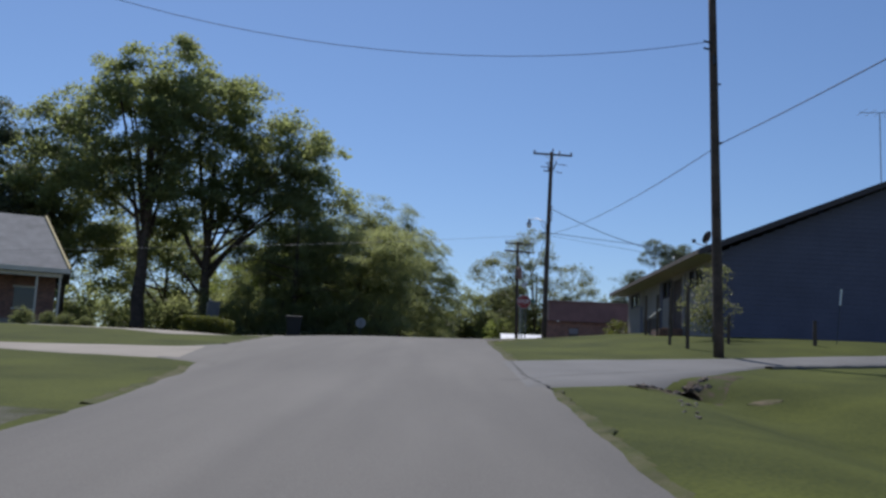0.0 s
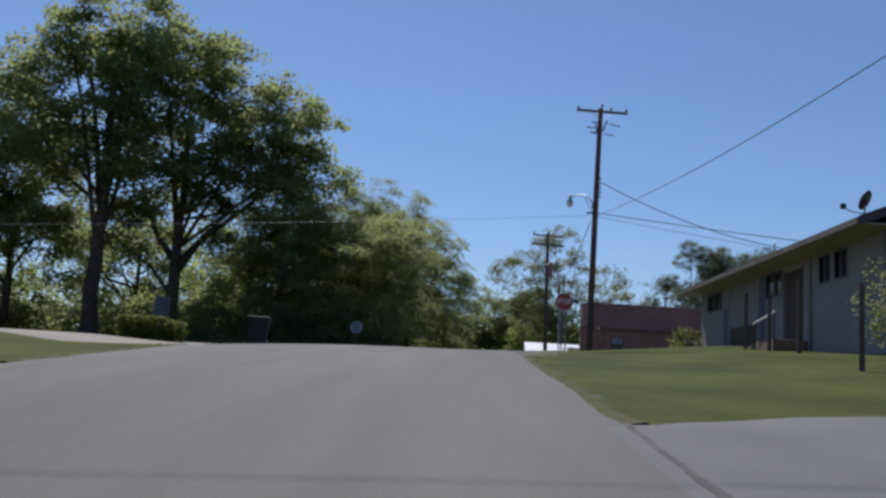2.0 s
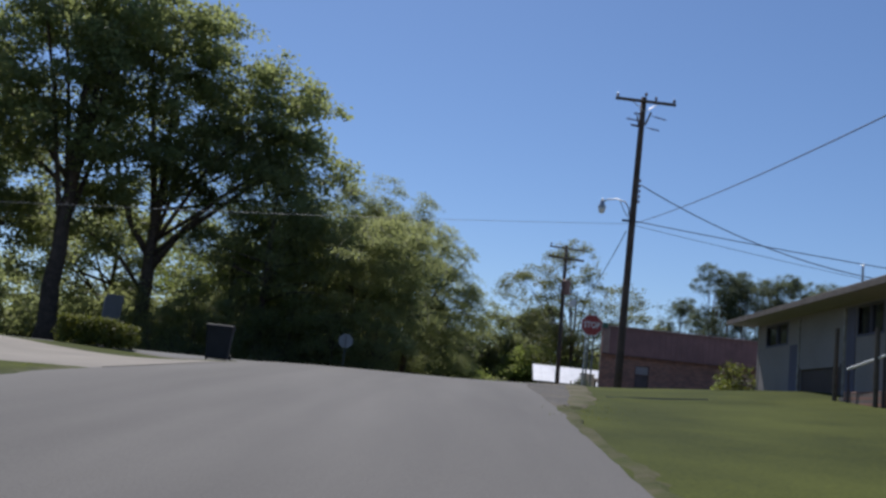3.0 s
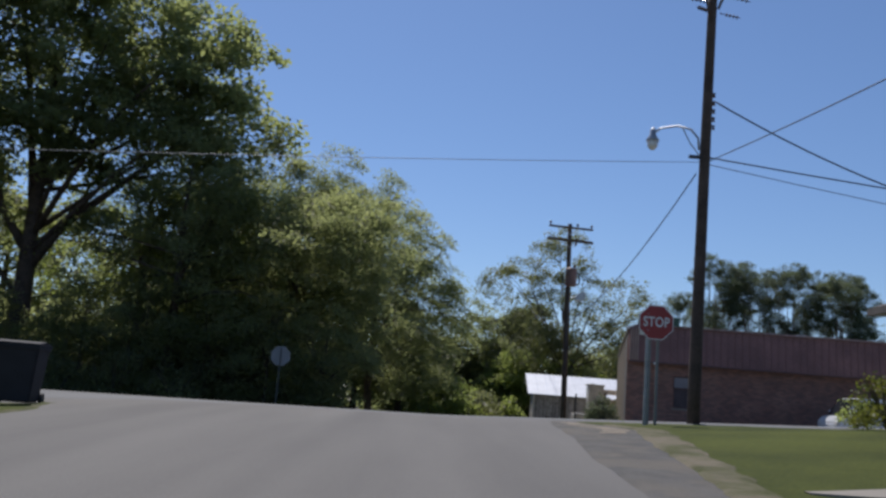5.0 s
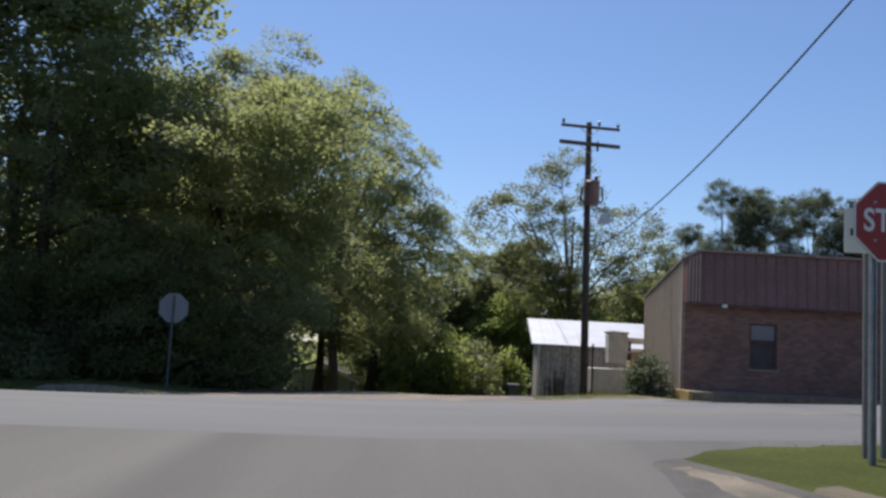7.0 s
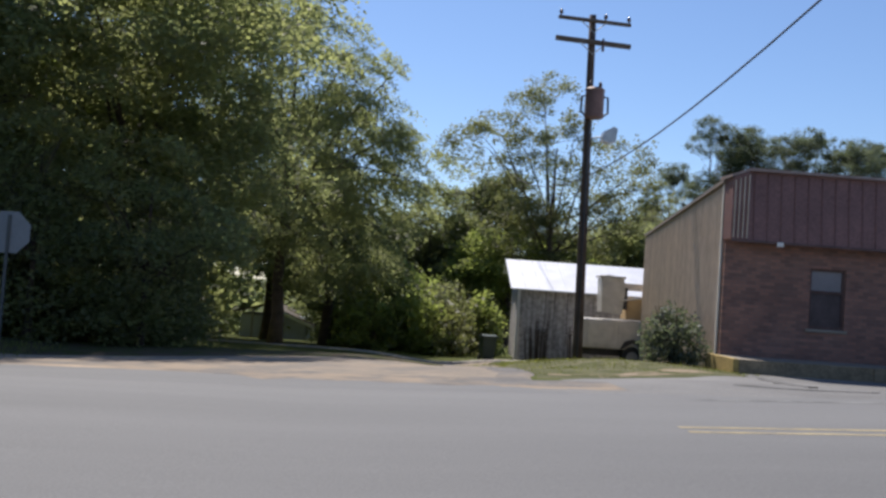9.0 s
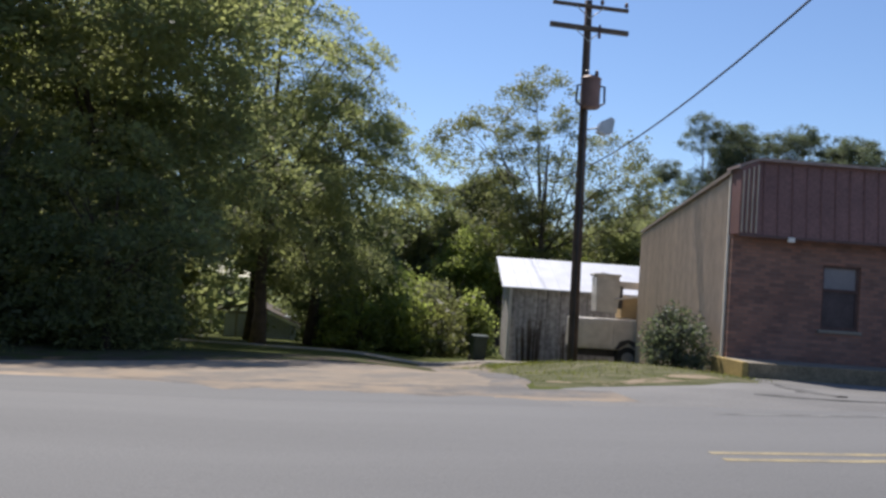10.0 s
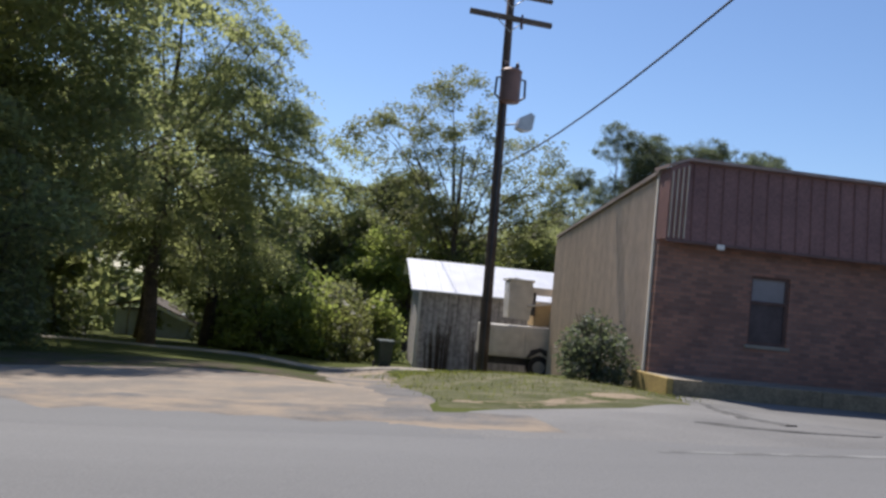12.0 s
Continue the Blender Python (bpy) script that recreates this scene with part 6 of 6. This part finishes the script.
# white van beside the shop
def van(x, y, z, rz):
    e = empty("white_van", x, y, z, "white minivan parked before the brick shop", "minivan", rz=rz)
    lower = [(-2.3, 0.45), (-2.34, 0.78), (-2.26, 0.98), (-2.02, 1.08), (2.3, 1.1), (2.42, 0.8), (2.4, 0.42), (2.1, 0.3), (-2.1, 0.3)]
    bm = prism(lower, "y", -0.93, 0.93)
    bmesh.ops.bevel(bm, geom=list(bm.edges), offset=0.05, segments=2, affect="EDGES")
    part("body", bm, CARWHITE, e)
    cabin = bmesh.new()
    foot = [cabin.verts.new(p) for p in ((-2.02, -0.9, 1.04), (2.32, -0.9, 1.04), (2.32, 0.9, 1.04), (-2.02, 0.9, 1.04))]
    roof = [cabin.verts.new(p) for p in ((-1.5, -0.72, 1.76), (2.05, -0.72, 1.8), (2.05, 0.72, 1.8), (-1.5, 0.72, 1.76))]
    cabin.faces.new(roof)
    cabin.faces.new(list(reversed(foot)))
    for k in range(4):
        cabin.faces.new((foot[k], foot[(k + 1) % 4], roof[(k + 1) % 4], roof[k]))
    bmesh.ops.bevel(cabin, geom=list(cabin.edges), offset=0.05, segments=2, affect="EDGES")
    part("cabin", cabin, CARWHITE, e)

    def glass(name, x0, x1, z0, z1, s, lean0=0.0):
        bm = bmesh.new()
        q = [(x0, z0), (x1, z0), (x1, z1), (x0 + lean0, z1)]
        bm.faces.new([bm.verts.new((px, s * (0.905 - 0.18 * (pz - 1.04) / 0.72 + 0.006), pz)) for px, pz in q])
        bmesh.ops.solidify(bm, geom=bm.faces[:], thickness=0.01)
        part(name, bm, PANE, e)
    for s in (-1, 1):
        glass("side_window", -1.82, -1.3, 1.14, 1.64, s, 0.34)
        glass("side_window", -1.2, 0.2, 1.14, 1.64, s)
        glass("side_window", 0.3, 2.0, 1.14, 1.64, s)
        part("mirror", box(-1.82, -1.7, s * 0.95, s * 1.1, 1.12, 1.3, 0.02), CARWHITE, e)
        part("headlight", box(-2.35, -2.15, s * 0.6, s * 0.88, 0.68, 0.84, 0.02), GLASSY, e)
        part("side_strip", box(-1.9, 2.2, s * 0.93, s * 0.945, 0.5, 0.56), SIGNWHITE, e)
        for wx in (-1.4, 1.5):
            w = part("wheel", tube([(wx, s * 0.74, 0.33), (wx, s * 0.95, 0.33)], 0.33, 22), RUBBER, e)
            part("rim", tube([(wx, s * 0.90, 0.33), (wx, s * 0.965, 0.33)], 0.2, 16), CHROME, w)
    part("windscreen", prism([(-2.02, 1.1), (-1.56, 1.73), (-1.52, 1.71), (-1.98, 1.08)], "y", -0.74, 0.74), PANE, e)
    part("bumper", box(-2.42, -2.3, -0.88, 0.88, 0.36, 0.56, 0.03), CARWHITE, e)


van(17.2, 64.8, base_z(17.2, 64.8) + 0.03, 0)


def bucket_truck(x, y, z):
    e = empty("bucket_truck", x, y, z, "cream utility truck with raised bucket and boom before the shed", "utility truck", rz=0)
    part("body", box(-1.2, 2.6, -1.0, 1.0, 0.75, 1.95, 0.06), TRUCKCREAM, e)
    part("chassis", box(-1.3, 2.7, -0.5, 0.5, 0.45, 0.745), DARKSTEEL, e)
    part("locker_door", box(-1.0, 0.2, -1.03, -1.005, 0.9, 1.8, 0.01), TRUCKCREAM, e)
    part("locker_door", box(0.3, 1.5, -1.03, -1.005, 0.9, 1.8, 0.01), TRUCKCREAM, e)
    for wx in (0.9, 2.2):
        w = part("wheel", tube([(wx, -1.05, 0.45), (wx, -0.75, 0.45)], 0.45, 20), RUBBER, e)
        part("rim", tube([(wx, -1.07, 0.45), (wx, -1.0, 0.45)], 0.24, 14), STEEL, w)
    part("fender", prism([(0.4, 0.8), (0.55, 1.1), (0.9, 1.2), (1.25, 1.1), (1.4, 0.8), (1.3, 0.8), (0.9, 1.05), (0.5, 0.8)], "y", -1.06, -0.9), DARKSTEEL, e)
    b = part("bucket", prism([(-0.45, 2.25), (0.4, 2.2), (0.5, 3.1), (0.42, 3.72), (-0.3, 3.8), (-0.5, 3.6)], "y", -0.9, -0.1), TRUCKCREAM, e, "cream fibreglass bucket")
    part("boom", box(0.5, 2.6, -0.6, -0.3, 3.2, 3.5, 0.03), TRUCKCREAM, e)
    part("boom_joint", box(0.45, 0.65, -0.75, -0.15, 2.4, 3.3, 0.03), DARKSTEEL, e)
    part("boom_brace", tube([(0.3, -0.95, 2.75), (2.0, -0.9, 3.05)], 0.04, 8), TRIM, e)
    part("cover", box(0.7, 1.9, -0.5, 0.5, 2.0, 2.9, 0.05), ORANGE, e, "faded orange cover")
    for px, top in ((-1.26, 3.1), (2.1, 3.75)):
        part("guide_rod", tube([(px, -1.04, 0.6), (px, -1.04, top)], 0.045, 8), DARKSTEEL, e)
    part("bucket_rim", box(-0.58, 0.5, -0.95, -0.05, 3.66, 3.76, 0.03), TRUCKCREAM, b)


bucket_truck(9.75, 86.6, -1.95)

# ---------------------------------------------------------------- grass blades near the road
rng = random.Random(5)
vs, fs = [], []


def tuft(x, y, h, n):
    z = base_z(x, y)
    for _ in range(n):
        a = rng.uniform(0, 6.283)
        px, py = x + rng.gauss(0, 0.22), y + rng.gauss(0, 0.22)
        hh = h * rng.uniform(0.5, 1.2)
        lx, ly = math.cos(a) * hh * 0.5, math.sin(a) * hh * 0.5
        w = 0.008
        i = len(vs)
        vs.extend([(px - w * math.sin(a), py + w * math.cos(a), z), (px + w * math.sin(a), py - w * math.cos(a), z), (px + lx, py + ly, z + hh)])
        fs.append((i, i + 1, i + 2))


for _ in range(260):
    y = rng.uniform(30, 52)
    if rng.random() < 0.62:
        x = right_edge(y) + 0.15 + abs(rng.gauss(0, 0.4))
        if 10.6 + (x - 1.4) * 0.85 < y < 17.6 + (x - 1.4) * 0.5 or (37 < y < 51 and x < 3.6):
            continue
    else:
        x = left_edge(y) - 0.15 - abs(rng.gauss(0, 0.4))
        if 11.8 < y < 21 or 31 < y < 39:
            continue
    tuft(x, y, rng.choice((0.02, 0.03, 0.045)), 7)
for _ in range(1500):
    x, y = rng.uniform(3.0, 8.2), rng.uniform(61, 77)
    if y < 61.6 + max(0, (x - 4.7) * 1.3):
        continue
    tuft(x, y, rng.uniform(0.03, 0.08), 7)
for _ in range(2500):
    x, y = rng.uniform(-24, -5.5), rng.uniform(59.5, 66)
    tuft(x, y, rng.uniform(0.05, 0.16), 7)
me = bpy.data.meshes.new("grass")
me.from_pydata(vs, [], fs)
me.materials.append(BLADE)
tagged(new("grass", me), "short green grass blades along the verges and lawns", "grass", kind="stuff")
